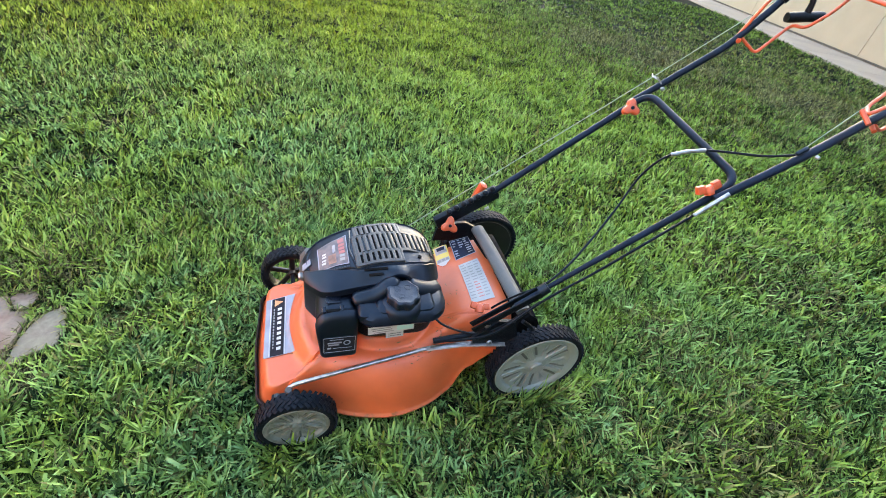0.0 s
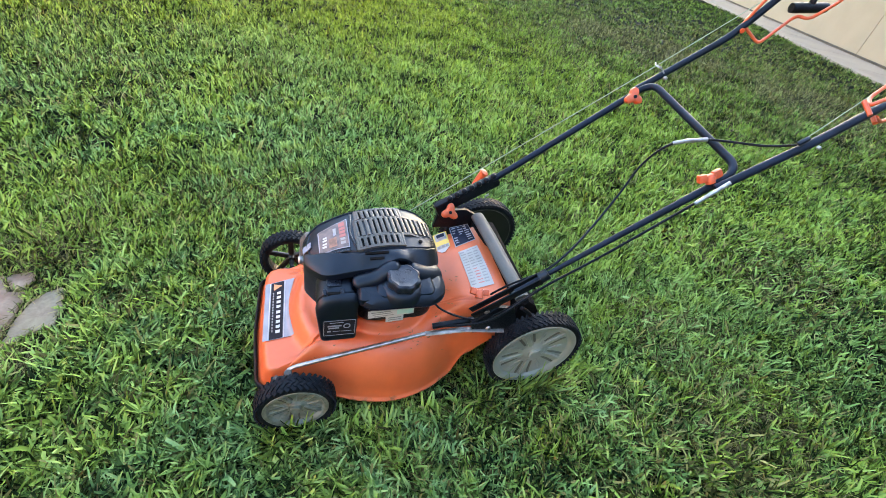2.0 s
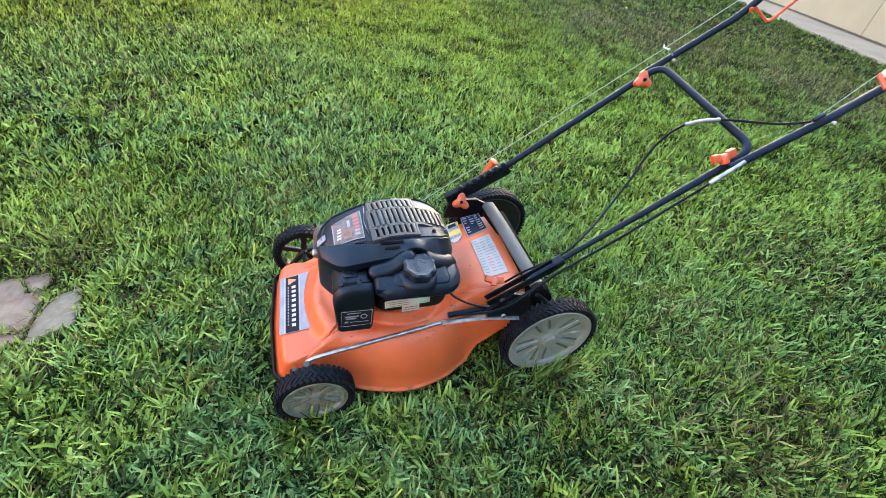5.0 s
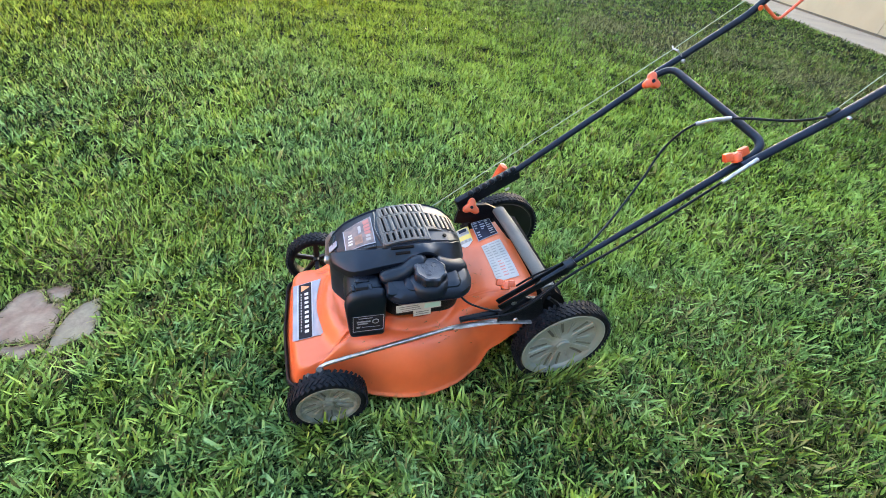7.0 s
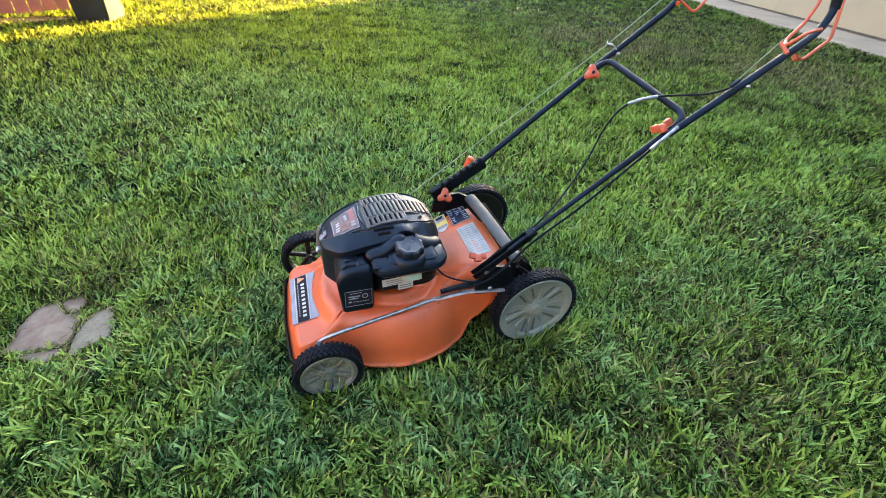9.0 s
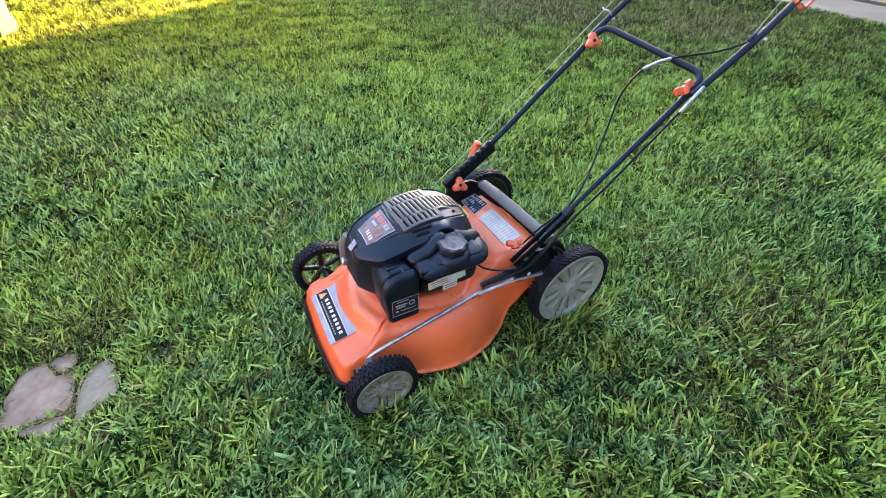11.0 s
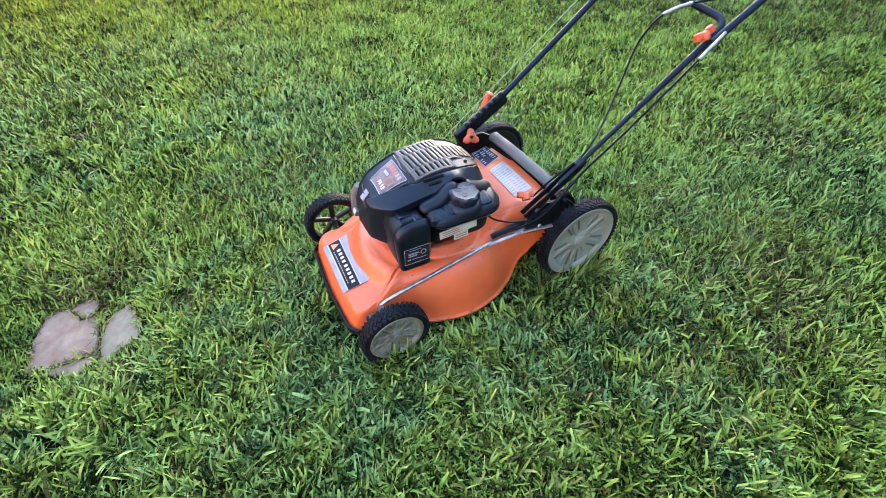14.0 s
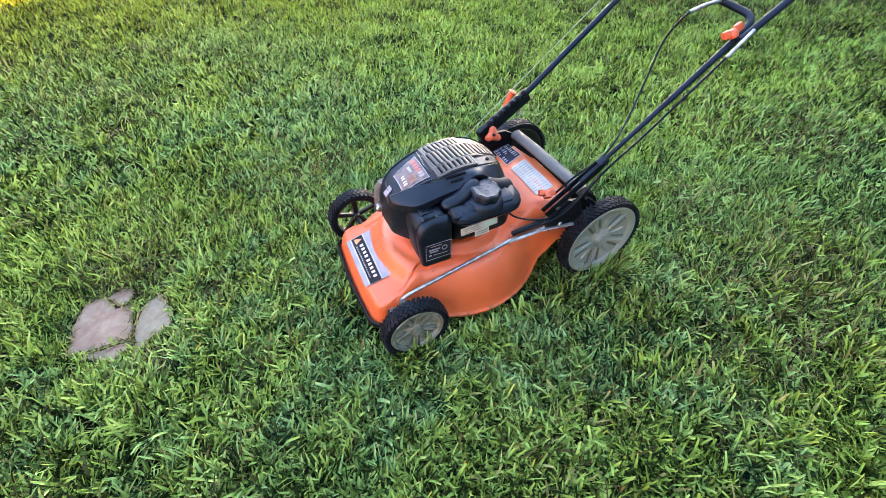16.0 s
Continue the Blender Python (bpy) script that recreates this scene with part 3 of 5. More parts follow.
def build_deck():
    n = 160
    rad = [(2 * math.pi * i / n, deck_radius(2 * math.pi * i / n)) for i in range(n)]
    bm = bmesh.new()
    shell = [(0.004, 0.038), (0.0105, 0.040), (0.0115, 0.047), (0.0065, 0.0515), (0.0030, 0.0560)]
    rings = []
    for off, z in shell:
        rings.append([bm.verts.new((DC.x + (r + off) * math.cos(a), DC.y + (r + off) * math.sin(a), z + lip_rise(DC.x + r * math.cos(a), DC.y + r * math.sin(a)))) for a, r in rad])
    tight = lambda a, r: 1 - 0.66 * smooth01(-0.70, -0.75, DC.x + r * math.cos(a)) - 0.80 * smooth01(-0.125, -0.085, DC.x + r * math.cos(a))
    inset = lambda a, r: 0.072 * tight(a, r) + 0.016 * tight(a, r) ** 3
    for part_in, share in ((0.030, 0.25), (0.135, 0.46), (0.27, 0.64), (0.43, 0.79), (0.61, 0.905), (0.80, 0.973), (1.0, 1.0)):
        ring = []
        for a, r in rad:
            ins = inset(a, r)
            off = -part_in * ins
            x, y = DC.x + (r + off) * math.cos(a), DC.y + (r + off) * math.sin(a)
            xi, yi = DC.x + (r - ins) * math.cos(a), DC.y + (r - ins) * math.sin(a)
            foot = 0.056 + lip_rise(DC.x + r * math.cos(a), DC.y + r * math.sin(a))
            ring.append(bm.verts.new((x, y, foot + (deck_top(xi, yi) - foot) * share)))
        rings.append(ring)
    for s in [1 - k / 30 for k in range(1, 30)]:
        rings.append([bm.verts.new((x, y, deck_top(x, y))) for x, y in ((DC.x + (r - inset(a, r)) * s * math.cos(a), DC.y + (r - inset(a, r)) * s * math.sin(a)) for a, r in rad)])
    for a, b in zip(rings, rings[1:]):
        for k in range(n):
            bm.faces.new((a[k], a[(k + 1) % n], b[(k + 1) % n], b[k]))
    bm.faces.new(rings[-1])
    # under side
    low = [bm.verts.new((v.co.x * 0.995 + DC.x * 0.005, v.co.y * 0.995 + DC.y * 0.005, v.co.z + 0.014)) for v in rings[0]]
    for k in range(n):
        bm.faces.new((rings[0][(k + 1) % n], rings[0][k], low[k], low[(k + 1) % n]))
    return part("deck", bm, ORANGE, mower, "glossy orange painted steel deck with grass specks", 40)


deck = build_deck()
# black bumper strip along the front edge
part("front_bumper", tube(rounded([(-0.770, -0.154, 0.048), (-0.793, -0.132, 0.050), (-0.801, 0.04, 0.052), (-0.790, 0.248, 0.055), (-0.74, 0.262, 0.052)], 0.03), 0.0055, 8, 2.4), BLACK_MATT, mower, "black plastic trim along the deck's front edge")


# front badge: grey plate, dark strip, mark and letter bars
def deck_sticker(name, q, m, parent, lift=0.0015, label="", bow=0.0):
    return part(name, quad_plate(*q, lift=lift + 0.0008, nu=12, nv=12, on=deck_top, bow=bow), m, parent, label)


BADGE = ((-0.770, 0.174, 0), (-0.683, 0.177, 0), (-0.689, -0.047, 0), (-0.775, -0.044, 0))
badge = deck_sticker("front_badge", BADGE, SILVER_ST, deck, 0.0015, "silver and black badge with white letter bars", 0.016)
strip = ((-0.752, 0.172, 0), (-0.7145, 0.173, 0), (-0.7205, -0.045, 0), (-0.7570, -0.043, 0))
deck_sticker("badge_strip", strip, BLACK_ST, deck, 0.0024)
a, b, c, d = sub_quad(strip, 0.20, 0.84, 0.025, 0.15)
deck_sticker("badge_mark", (a, b.lerp(c, 0.46), b.lerp(c, 0.54), d), ORG_ST, deck, 0.0033)
for i in range(9):
    v0 = 0.19 + i * 0.083 + (0.015 if i > 3 else 0)
    deck_sticker("badge_bar", sub_quad(strip, 0.46, 0.77, v0, v0 + 0.047), WHITE_ST, deck, 0.0033)
for i in range(14):
    deck_sticker("badge_line", sub_quad(strip, 0.14, 0.24, 0.19 + i * 0.051, 0.225 + i * 0.051), BAR_GREY, deck, 0.0033)
for u in (-0.11, 1.05):
    deck_sticker("badge_line", sub_quad(strip, u, u + 0.05, 0.0, 1.0), WHITE_ST, deck, 0.0024)

# ---- wheels ----
def build_wheel(name, c, r, rim_r, w, side, hub_mat, label, open_spokes, backed=False):
    """side: -1 when the outer face looks to -y."""
    wheel = part(name, lathe([(0.0, -w * 0.46), (r * 0.13, -w * 0.46), (r * 0.13, w * 0.50), (0, w * 0.50)], axis_m(c, (0, side, 0)), 20), hub_mat, mower, label)
    m = axis_m(c, (0, side, 0))
    prof = [(rim_r - 0.004, -w * 0.40), (rim_r + 0.004, -w * 0.47), (r - 0.010, -w * 0.46), (r - 0.004, -w * 0.36), (r - 0.002, 0), (r - 0.004, w * 0.36), (r - 0.010, w * 0.46), (rim_r + 0.004, w * 0.47), (rim_r - 0.004, w * 0.40), (rim_r - 0.006, 0), (rim_r - 0.004, -w * 0.40)]
    bm = lathe(prof, m, 48)
    # tread: rows of slanting lugs
    nl = int(2 * math.pi * r / 0.0155)
    for row in range(4):
        yy = (-0.36 + row * 0.24) * w
        for k in range(nl):
            a = 2 * math.pi * (k + 0.5 * (row % 2)) / nl
            rr = r - (0.0018 if row in (1, 2) else 0.0034)
            rot = m.to_3x3() @ Matrix.Rotation(a, 3, 'Z') @ Matrix.Rotation(radians(38 if row % 2 else -38), 3, 'X')
            add_box(bm, m @ Vector((rr * math.cos(a), rr * math.sin(a), yy)), (0.0042, 0.0080, 0.0155), rot)
    part("tyre", bm, RUBBER, wheel, "black rubber tyre with chevron tread", 30)
    if backed:
        part("inner_disc", lathe([(0, -w * 0.34), (rim_r * 0.5, -w * 0.36), (rim_r * 0.9, -w * 0.38), (rim_r, -w * 0.42), (rim_r, -w * 0.2)], m, 40), HUB_D, wheel, "black inner wheel disc")
        part("disc_ring", lathe([(rim_r * 0.93, -w * 0.42), (rim_r * 0.945, -w * 0.425), (rim_r * 0.945, -w * 0.40)], m, 40), GREYBAR, wheel)
    if open_spokes:
        bm = lathe([(rim_r - 0.008, -w * 0.4), (rim_r, -w * 0.4), (rim_r, w * 0.4), (rim_r - 0.008, w * 0.4), (rim_r - 0.008, -w * 0.4)], m, 40)
        for k in range(5):
            a = 2 * math.pi * k / 5 + 0.3
            rot = m.to_3x3() @ Matrix.Rotation(a, 3, 'Z')
            add_box(bm, m @ Vector((rim_r * 0.55 * math.cos(a), rim_r * 0.55 * math.sin(a), 0)), (rim_r * 0.95, 0.018, 0.012), rot, 0.003, 1)
        part("rim", bm, hub_mat, wheel)
    else:
        # dished disc with a flat outer ring, five pairs of dark slits with a rib between each pair, and a raised centre
        bm = lathe([(0, w * 0.30), (rim_r * 0.22, w * 0.30), (rim_r * 0.27, w * 0.22), (rim_r * 0.33, w * 0.16), (rim_r * 0.60, w * 0.19), (rim_r * 0.80, w * 0.27), (rim_r * 0.84, w * 0.38), (rim_r * 0.87, w * 0.44), (rim_r * 0.97, w * 0.46), (rim_r, w * 0.40), (rim_r, 0)], m, 56)
        for k in range(5):
            a = 2 * math.pi * k / 5 + 0.85
            rot = m.to_3x3() @ Matrix.Rotation(a, 3, 'Z')
            add_box(bm, m @ Vector((rim_r * 0.54 * math.cos(a), rim_r * 0.54 * math.sin(a), w * 0.24)), (rim_r * 0.60, rim_r * 0.10, w * 0.14), rot @ Matrix.Rotation(radians(-5), 3, 'Y'), 0.003, 2)
            for da in (-0.62, 0.62):
                rot = m.to_3x3() @ Matrix.Rotation(a + da * 0.80, 3, 'Z')
                add_box(bm, m @ Vector((rim_r * 0.58 * math.cos(a + da * 0.95), rim_r * 0.58 * math.sin(a + da * 0.95), w * 0.205)), (rim_r * 0.50, rim_r * 0.035, w * 0.08), rot, 0.0015, 1)
        part("rim", bm, hub_mat, wheel)
        # slits are dark boxes, the shade inside them put into their colour
        for k in range(5):
            a = 2 * math.pi * k / 5 + 0.85
            for da, ln in ((-0.24, 0.42), (0.24, 0.42)):
                rot = m.to_3x3() @ Matrix.Rotation(a + da * 0.55, 3, 'Z')
                part("rim_slot", box(m @ Vector((rim_r * 0.58 * math.cos(a + da), rim_r * 0.58 * math.sin(a + da), w * 0.185)), (rim_r * ln, rim_r * 0.062, w * 0.10), rot @ Matrix.Rotation(radians(-6), 3, 'Y'), 0.0015, 1), SLOT, wheel)
        part("hub_cap", lathe([(0, w * 0.36), (rim_r * 0.13, w * 0.36), (rim_r * 0.17, w * 0.33), (rim_r * 0.20, w * 0.20)], m, 24), hub_mat, wheel)
        part("washer", lathe([(0, w * 0.385), (rim_r * 0.085, w * 0.385), (rim_r * 0.095, w * 0.35)], m, 20), STEEL, wheel, "zinc washer")
        part("axle_nut", lathe([(0, w * 0.46), (0.006, w * 0.46), (0.008, w * 0.43), (0.008, w * 0.36)], m, 6), BLACK_MATT, wheel, "dark axle nut")
    return wheel


RF, RR = 0.102, 0.152
build_wheel("front_wheel", Vector((-0.69, -0.237, RF)), RF, 0.083, 0.046, -1, HUB_F, "small front wheel with a mud-stained grey hub", False)
build_wheel("front_wheel", Vector((-0.69, 0.318, RF)), RF, 0.083, 0.046, 1, HUB_D, "small front wheel with an open black hub", True)
build_wheel("rear_wheel", Vector((0, -0.193, RR)), RR, 0.136, 0.050, -1, HUB, "large rear wheel with a pale grey plastic hub", False)
build_wheel("rear_wheel", Vector((0, 0.358, RR)), RR, 0.136, 0.050, 1, HUB_D, "large rear wheel with a black inner hub", False, True)
for x, r, y0, y1 in ((-0.69, 0.008, -0.22, 0.31), (0.0, 0.008, -0.18, 0.33)):
    part("axle", tube([(x, y0, RF if x < -0.1 else RR), (x, y1, RF if x < -0.1 else RR)], r), BLACK_MATT, mower)

# ---- engine ----
def prof(*pairs):
    """A smooth-ish height or width along x, by straight runs between (x, value) pairs."""
    xs, vs = [p[0] for p in pairs], [p[1] for p in pairs]
    return lambda x: float(np.interp(x, xs, vs))


# the cowl along x: crown, far side, near edge of the top panel, shoulder's outer edge and its heights
COWL_TOP = prof((-0.664, 0.358), (-0.655, 0.374), (-0.645, 0.390), (-0.630, 0.405), (-0.617, 0.416), (-0.580, 0.438), (-0.545, 0.454), (-0.500, 0.467), (-0.440, 0.473), (-0.400, 0.470), (-0.360, 0.462), (-0.335, 0.452), (-0.320, 0.440), (-0.308, 0.418))
COWL_FAR = prof((-0.664, 0.086), (-0.655, 0.103), (-0.640, 0.115), (-0.610, 0.124), (-0.380, 0.124), (-0.345, 0.112), (-0.320, 0.090), (-0.308, 0.068))
COWL_PANEL = prof((-0.664, 0.022), (-0.640, 0.004), (-0.616, -0.008), (-0.580, -0.026), (-0.545, -0.042), (-0.520, -0.054), (-0.405, -0.054), (-0.350, -0.046), (-0.325, -0.030), (-0.308, -0.010))
COWL_SIDE = prof((-0.657, -0.016), (-0.652, -0.030), (-0.636, -0.055), (-0.620, -0.076), (-0.605, -0.086), (-0.590, -0.091), (-0.360, -0.094), (-0.335, -0.082), (-0.320, -0.064), (-0.308, -0.044))
COWL_RIDGE = prof((-0.664, 0.388), (-0.655, 0.398), (-0.640, 0.408), (-0.600, 0.431), (-0.570, 0.441), (-0.530, 0.455), (-0.480, 0.463), (-0.435, 0.470), (-0.390, 0.462), (-0.350, 0.450), (-0.325, 0.436), (-0.308, 0.412))
COWL_EDGE = prof((-0.664, 0.381), (-0.655, 0.391), (-0.640, 0.399), (-0.590, 0.418), (-0.541, 0.428), (-0.480, 0.439), (-0.468, 0.444), (-0.457, 0.456), (-0.445, 0.464), (-0.433, 0.467), (-0.418, 0.464), (-0.404, 0.456), (-0.393, 0.444), (-0.380, 0.434), (-0.350, 0.424), (-0.325, 0.412), (-0.308, 0.400))


def hood_z(x, y):
    """Height of the cowl's top panel."""
    z, far, near = COWL_TOP(x), COWL_FAR(x) - 0.020, COWL_PANEL(x)
    mid = (far + near) / 2
    u = (y - mid) / (far - mid)
    sag = 0.006 if u > 0 else 0.004 + 0.010 * smooth01(-0.55, -0.63, x)
    return z - sag * abs(u) ** 2.2


def build_engine():
    part("engine_block", loft([rrect(-0.60, -0.36, -0.07, 0.12, 0.195, 0.05), rrect(-0.61, -0.35, -0.08, 0.13, 0.30, 0.05)]), BLACK_MATT, mower, "black engine block and muffler guard")
    # cowl: cross sections along x, from the far foot over the crown and the near shoulder to the near foot
    xs = [-0.657, -0.6555, -0.652, -0.646, -0.638] + [-0.630 + 0.00625 * k for k in range(49)] + [-0.325, -0.320, -0.314, -0.308]
    secs = []
    for x in xs:
        t, f, p, s, r, e = COWL_TOP(x), COWL_FAR(x), COWL_PANEL(x), COWL_SIDE(x), COWL_RIDGE(x), COWL_EDGE(x)
        h = lambda y: hood_z(x, y)
        thick = 0.020 - 0.010 * smooth01(-0.485, -0.455, x)
        foot = 0.262 + 0.04 * smooth01(-0.62, -0.56, x)
        rim = f - 0.020
        pts = [(f - 0.004, foot), (f, foot + 0.03), (f, t - 0.050), (f - 0.003, t - 0.030), (f - 0.009, t - 0.014), (f - 0.015, t - 0.006), (rim + 0.002, t - 0.002), (rim, h(rim) + 0.001)]
        pts += [(rim + (p - rim) * k / 8, h(rim + (p - rim) * k / 8)) for k in range(1, 8)]
        pts += [(p + 0.002, h(p + 0.002)), (p, h(p) - 0.003), (p - 0.003, h(p) - 0.002), (p - 0.006, max(h(p) - 0.001, r - 0.002)), (p - 0.010, max(r, e + 0.004))]
        q = p - 0.010
        pts += [(q + (s + 0.004 - q) * 0.5, (max(r, e + 0.004) + e) / 2 + 0.0015), (s + 0.004, e + 0.0008), (s + 0.001, e - 0.0012), (s, e - 0.005), (s, e - thick), (s + 0.003, e - thick - 0.002), (s + 0.018, e - thick - 0.004), (s + 0.020, e - thick - 0.010), (s + 0.022, foot + 0.012), (s + 0.026, foot)]
        secs.append([Vector((x, y, z)) for y, z in pts])
    cowl = part("engine_cowl", loft(secs), BLACK_PL, mower, "satin black plastic engine cowl with a swept shoulder", 24)
    # raised bead round the top panel
    bead = [(x, COWL_FAR(x) - 0.019, hood_z(x, COWL_FAR(x) - 0.019) + 0.002) for x in np.linspace(-0.645, -0.405, 14)]
    part("panel_bead", tube(spline(bead, 3), 0.0028, 8), BLACK_SATIN, cowl)
    # ribs that frame the badge
    for pts in ([(-0.640, 0.080), (-0.646, 0.050), (-0.640, 0.012), (-0.622, -0.010), (-0.585, -0.026), (-0.546, -0.040)], [(-0.534, 0.098), (-0.537, 0.060), (-0.542, 0.022), (-0.535, -0.020), (-0.528, -0.048)]):
        part("panel_rib", tube([(x, y, hood_z(x, y) + 0.0012) for x, y, _ in spline([(x, y, 0) for x, y in pts], 5)], 0.0030, 8, 0.8), BLACK_SATIN, cowl)
    top_z = lambda x, y: hood_z(x, y) + 0.001
    # grille: rim and bars over a dark bed, in three bands
    bm = bmesh.new()

    def slab(xa, xb, ya, yb, lift, th, skew=0.0):
        nu, nj = 3, 4
        ys = [ya + (yb - ya) * j / nj for j in range(nj + 1)]
        top, bot = [], []
        for i in range(nu + 1):
            for arr, dz in ((top, lift + th), (bot, lift)):
                arr.append([bm.verts.new((xa + (xb - xa) * i / nu + skew * (y - ya), y, top_z(xa + (xb - xa) * i / nu, y) + dz - (0.0008 if arr is top and i in (0, nu) else 0))) for y in ys])
        for i in range(nu):
            for j in range(nj):
                bm.faces.new((top[i][j], top[i + 1][j], top[i + 1][j + 1], top[i][j + 1]))
            bm.faces.new((bot[i][0], bot[i + 1][0], top[i + 1][0], top[i][0]))
            bm.faces.new((top[i][nj], top[i + 1][nj], bot[i + 1][nj], bot[i][nj]))
        for j in range(nj):
            bm.faces.new((bot[0][j], top[0][j], top[0][j + 1], bot[0][j + 1]))
            bm.faces.new((bot[nu][j + 1], top[nu][j + 1], top[nu][j], bot[nu][j]))
    bands = [(-0.043, -0.013, -0.521, -0.418), (-0.004, 0.055, -0.523, -0.334), (0.064, 0.096, -0.517, -0.410)]
    for ya, yb, xa, xb in bands:
        n = int(round((xb - xa) / 0.0138))
        for i in range(n + 1):
            x = xa + (xb - xa) * i / n
            slab(x - 0.0041, x + 0.0041, ya - 0.002, yb + 0.002, 0.0, 0.0042, -0.06)
        slab(xa - 0.0095, xa - 0.0030, ya - 0.005, yb + 0.005, 0.0, 0.0045)
        slab(xb + 0.0030, xb + 0.0090, ya - 0.005, yb + 0.005, 0.0, 0.0045)
    for ya, yb, xa, xb in ((-0.051, -0.043, -0.530, -0.408), (-0.013, -0.004, -0.532, -0.325), (0.055, 0.064, -0.532, -0.329), (0.096, 0.103, -0.526, -0.401)):
        slab(xa, xb, ya, yb, 0.0, 0.0048)
    part("grille", bm, GRILLE, cowl, "dusty grey slotted cooling grille", 30)
    bm = bmesh.new()
    for ya, yb, xa, xb in bands:
        slab(xa - 0.006, xb + 0.006, ya - 0.003, yb + 0.003, 0.0004, 0.001)
    part("grille_bed", bm, FLAP, cowl)
    # badge on the cowl's sloping front
    q = ((-0.619, -0.006, 0), (-0.546, -0.030, 0), (-0.545, 0.080, 0), (-0.620, 0.066, 0))
    part("cowl_badge", quad_plate(*q, lift=0.001, nu=10, nv=10, on=top_z), SILVER_ST, cowl, "printed badge with a pale border")
    part("badge_field", quad_plate(*sub_quad(q, 0.03, 0.97, 0.025, 0.975), lift=0.0020, nu=10, nv=10, on=top_z), BROWN_ST, cowl)
    for u0, u1, v0, v1, m in ((0.70, 0.90, 0.36, 0.46, RED_PALE), (0.70, 0.90, 0.49, 0.59, RED_PALE), (0.70, 0.90, 0.62, 0.72, RED_PALE), (0.70, 0.90, 0.76, 0.92, RED_PALE), (0.72, 0.88, 0.12, 0.21, PALE_ST), (0.72, 0.88, 0.25, 0.33, PALE_ST), (0.50, 0.60, 0.50, 0.78, PALE_ST),
                               (0.12, 0.26, 0.16, 0.23, WHITE_ST), (0.13, 0.27, 0.27, 0.33, WHITE_ST), (0.14, 0.28, 0.40, 0.47, WHITE_ST), (0.15, 0.28, 0.51, 0.58, WHITE_ST), (0.34, 0.60, 0.10, 0.42, SOOT_ORG), (0.50, 0.55, 0.48, 0.62, SILVER_ST)):
        part("badge_print", quad_plate(*sub_quad(q, u0, u1, v0, v1), lift=0.0030, nu=3, nv=3, on=top_z), m, cowl)
    # small pale mark on the cowl's front
    part("cowl_mark", box((-0.6480, 0.040, 0.3880), (0.0035, 0.022, 0.030), Matrix.Rotation(radians(42), 3, 'Y'), 0.001, 1), SILVER_ST, cowl, "small pale lozenge mark")
    # two slits in the shoulder
    for k, (xa, xb) in enumerate(((-0.514, -0.456), (-0.503, -0.468))):
        y = -0.0665 - 0.0105 * k
        z = 0.4625 - 0.0085 * k
        part("slit", box(((xa + xb) / 2, y, z), (xb - xa, 0.0065, 0.006), Matrix.Rotation(radians(34), 3, 'X') @ Matrix.Rotation(radians(-10), 3, 'Y'), 0.001, 1), FLAP, cowl)
    part("cowl_hole", lathe([(0, 0.003), (0.0050, 0.003), (0.0050, 0)], axis_m((-0.366, -0.030, hood_z(-0.366, -0.030)), (0.15, -0.1, 1)), 16), FLAP, cowl)
    # fuel tank: a rounded tub with a moulded seam and a stepped lid
    tr = (0.042, 0.060, 0.02, 0.02)
    rings = [rrect(-0.524, -0.326, -0.166, -0.05, 0.3620, tr, 8), rrect(-0.533, -0.313, -0.176, -0.05, 0.3720, tr, 8), rrect(-0.537, -0.309, -0.181, -0.05, 0.3800, tr, 8), rrect(-0.533, -0.313, -0.177, -0.05, 0.3815, tr, 8), rrect(-0.533, -0.313, -0.177, -0.05, 0.3835, tr, 8), rrect(-0.537, -0.309, -0.181, -0.05, 0.3850, tr, 8),
             rrect(-0.535, -0.311, -0.178, -0.05, 0.3960, tr, 8), rrect(-0.528, -0.319, -0.168, -0.05, 0.4065, tr, 8), rrect(-0.518, -0.330, -0.158, -0.05, 0.4110, (0.03, 0.05, 0.02, 0.02), 8)]
    tank = part("fuel_tank", loft(rings), BLACK_PL, mower, "black plastic fuel tank with a moulded seam", 30)
    # pillows moulded into the tank's front and the swept ridge that runs up to the filler
    part("tank_pillow", loft([rrect(-0.5365, -0.502, -0.166, -0.07, 0.385, 0.012), rrect(-0.5355, -0.503, -0.166, -0.07, 0.402, 0.012), rrect(-0.530, -0.508, -0.157, -0.07, 0.4090, 0.010)]), BLACK_PL, tank, "", 42)
    part("tank_pillow", loft([rrect(-0.494, -0.345, -0.170, -0.07, 0.390, 0.020), rrect(-0.492, -0.347, -0.166, -0.07, 0.411, 0.020), rrect(-0.484, -0.354, -0.154, -0.07, 0.4185, 0.016)]), BLACK_PL, tank, "", 42)
    for pts, r in (([(-0.538, -0.108, 0.395), (-0.528, -0.108, 0.404), (-0.500, -0.108, 0.412), (-0.480, -0.107, 0.422), (-0.464, -0.103, 0.434), (-0.448, -0.099, 0.440), (-0.430, -0.097, 0.442)], 0.0225), ([(-0.412, -0.098, 0.432), (-0.385, -0.100, 0.420), (-0.350, -0.094, 0.404), (-0.322, -0.078, 0.392)], 0.026)):
        part("tank_ridge", tube(spline(pts, 6), lambda t, r=r: r * min(1.0, 0.55 + 4 * t, 0.55 + 4 * (1 - t)), 18, 0.85), BLACK_PL, tank, "", 50)
    cm = axis_m(Vector((-0.4285, -0.134, 0.4085)), (0.02, -0.06, 1))
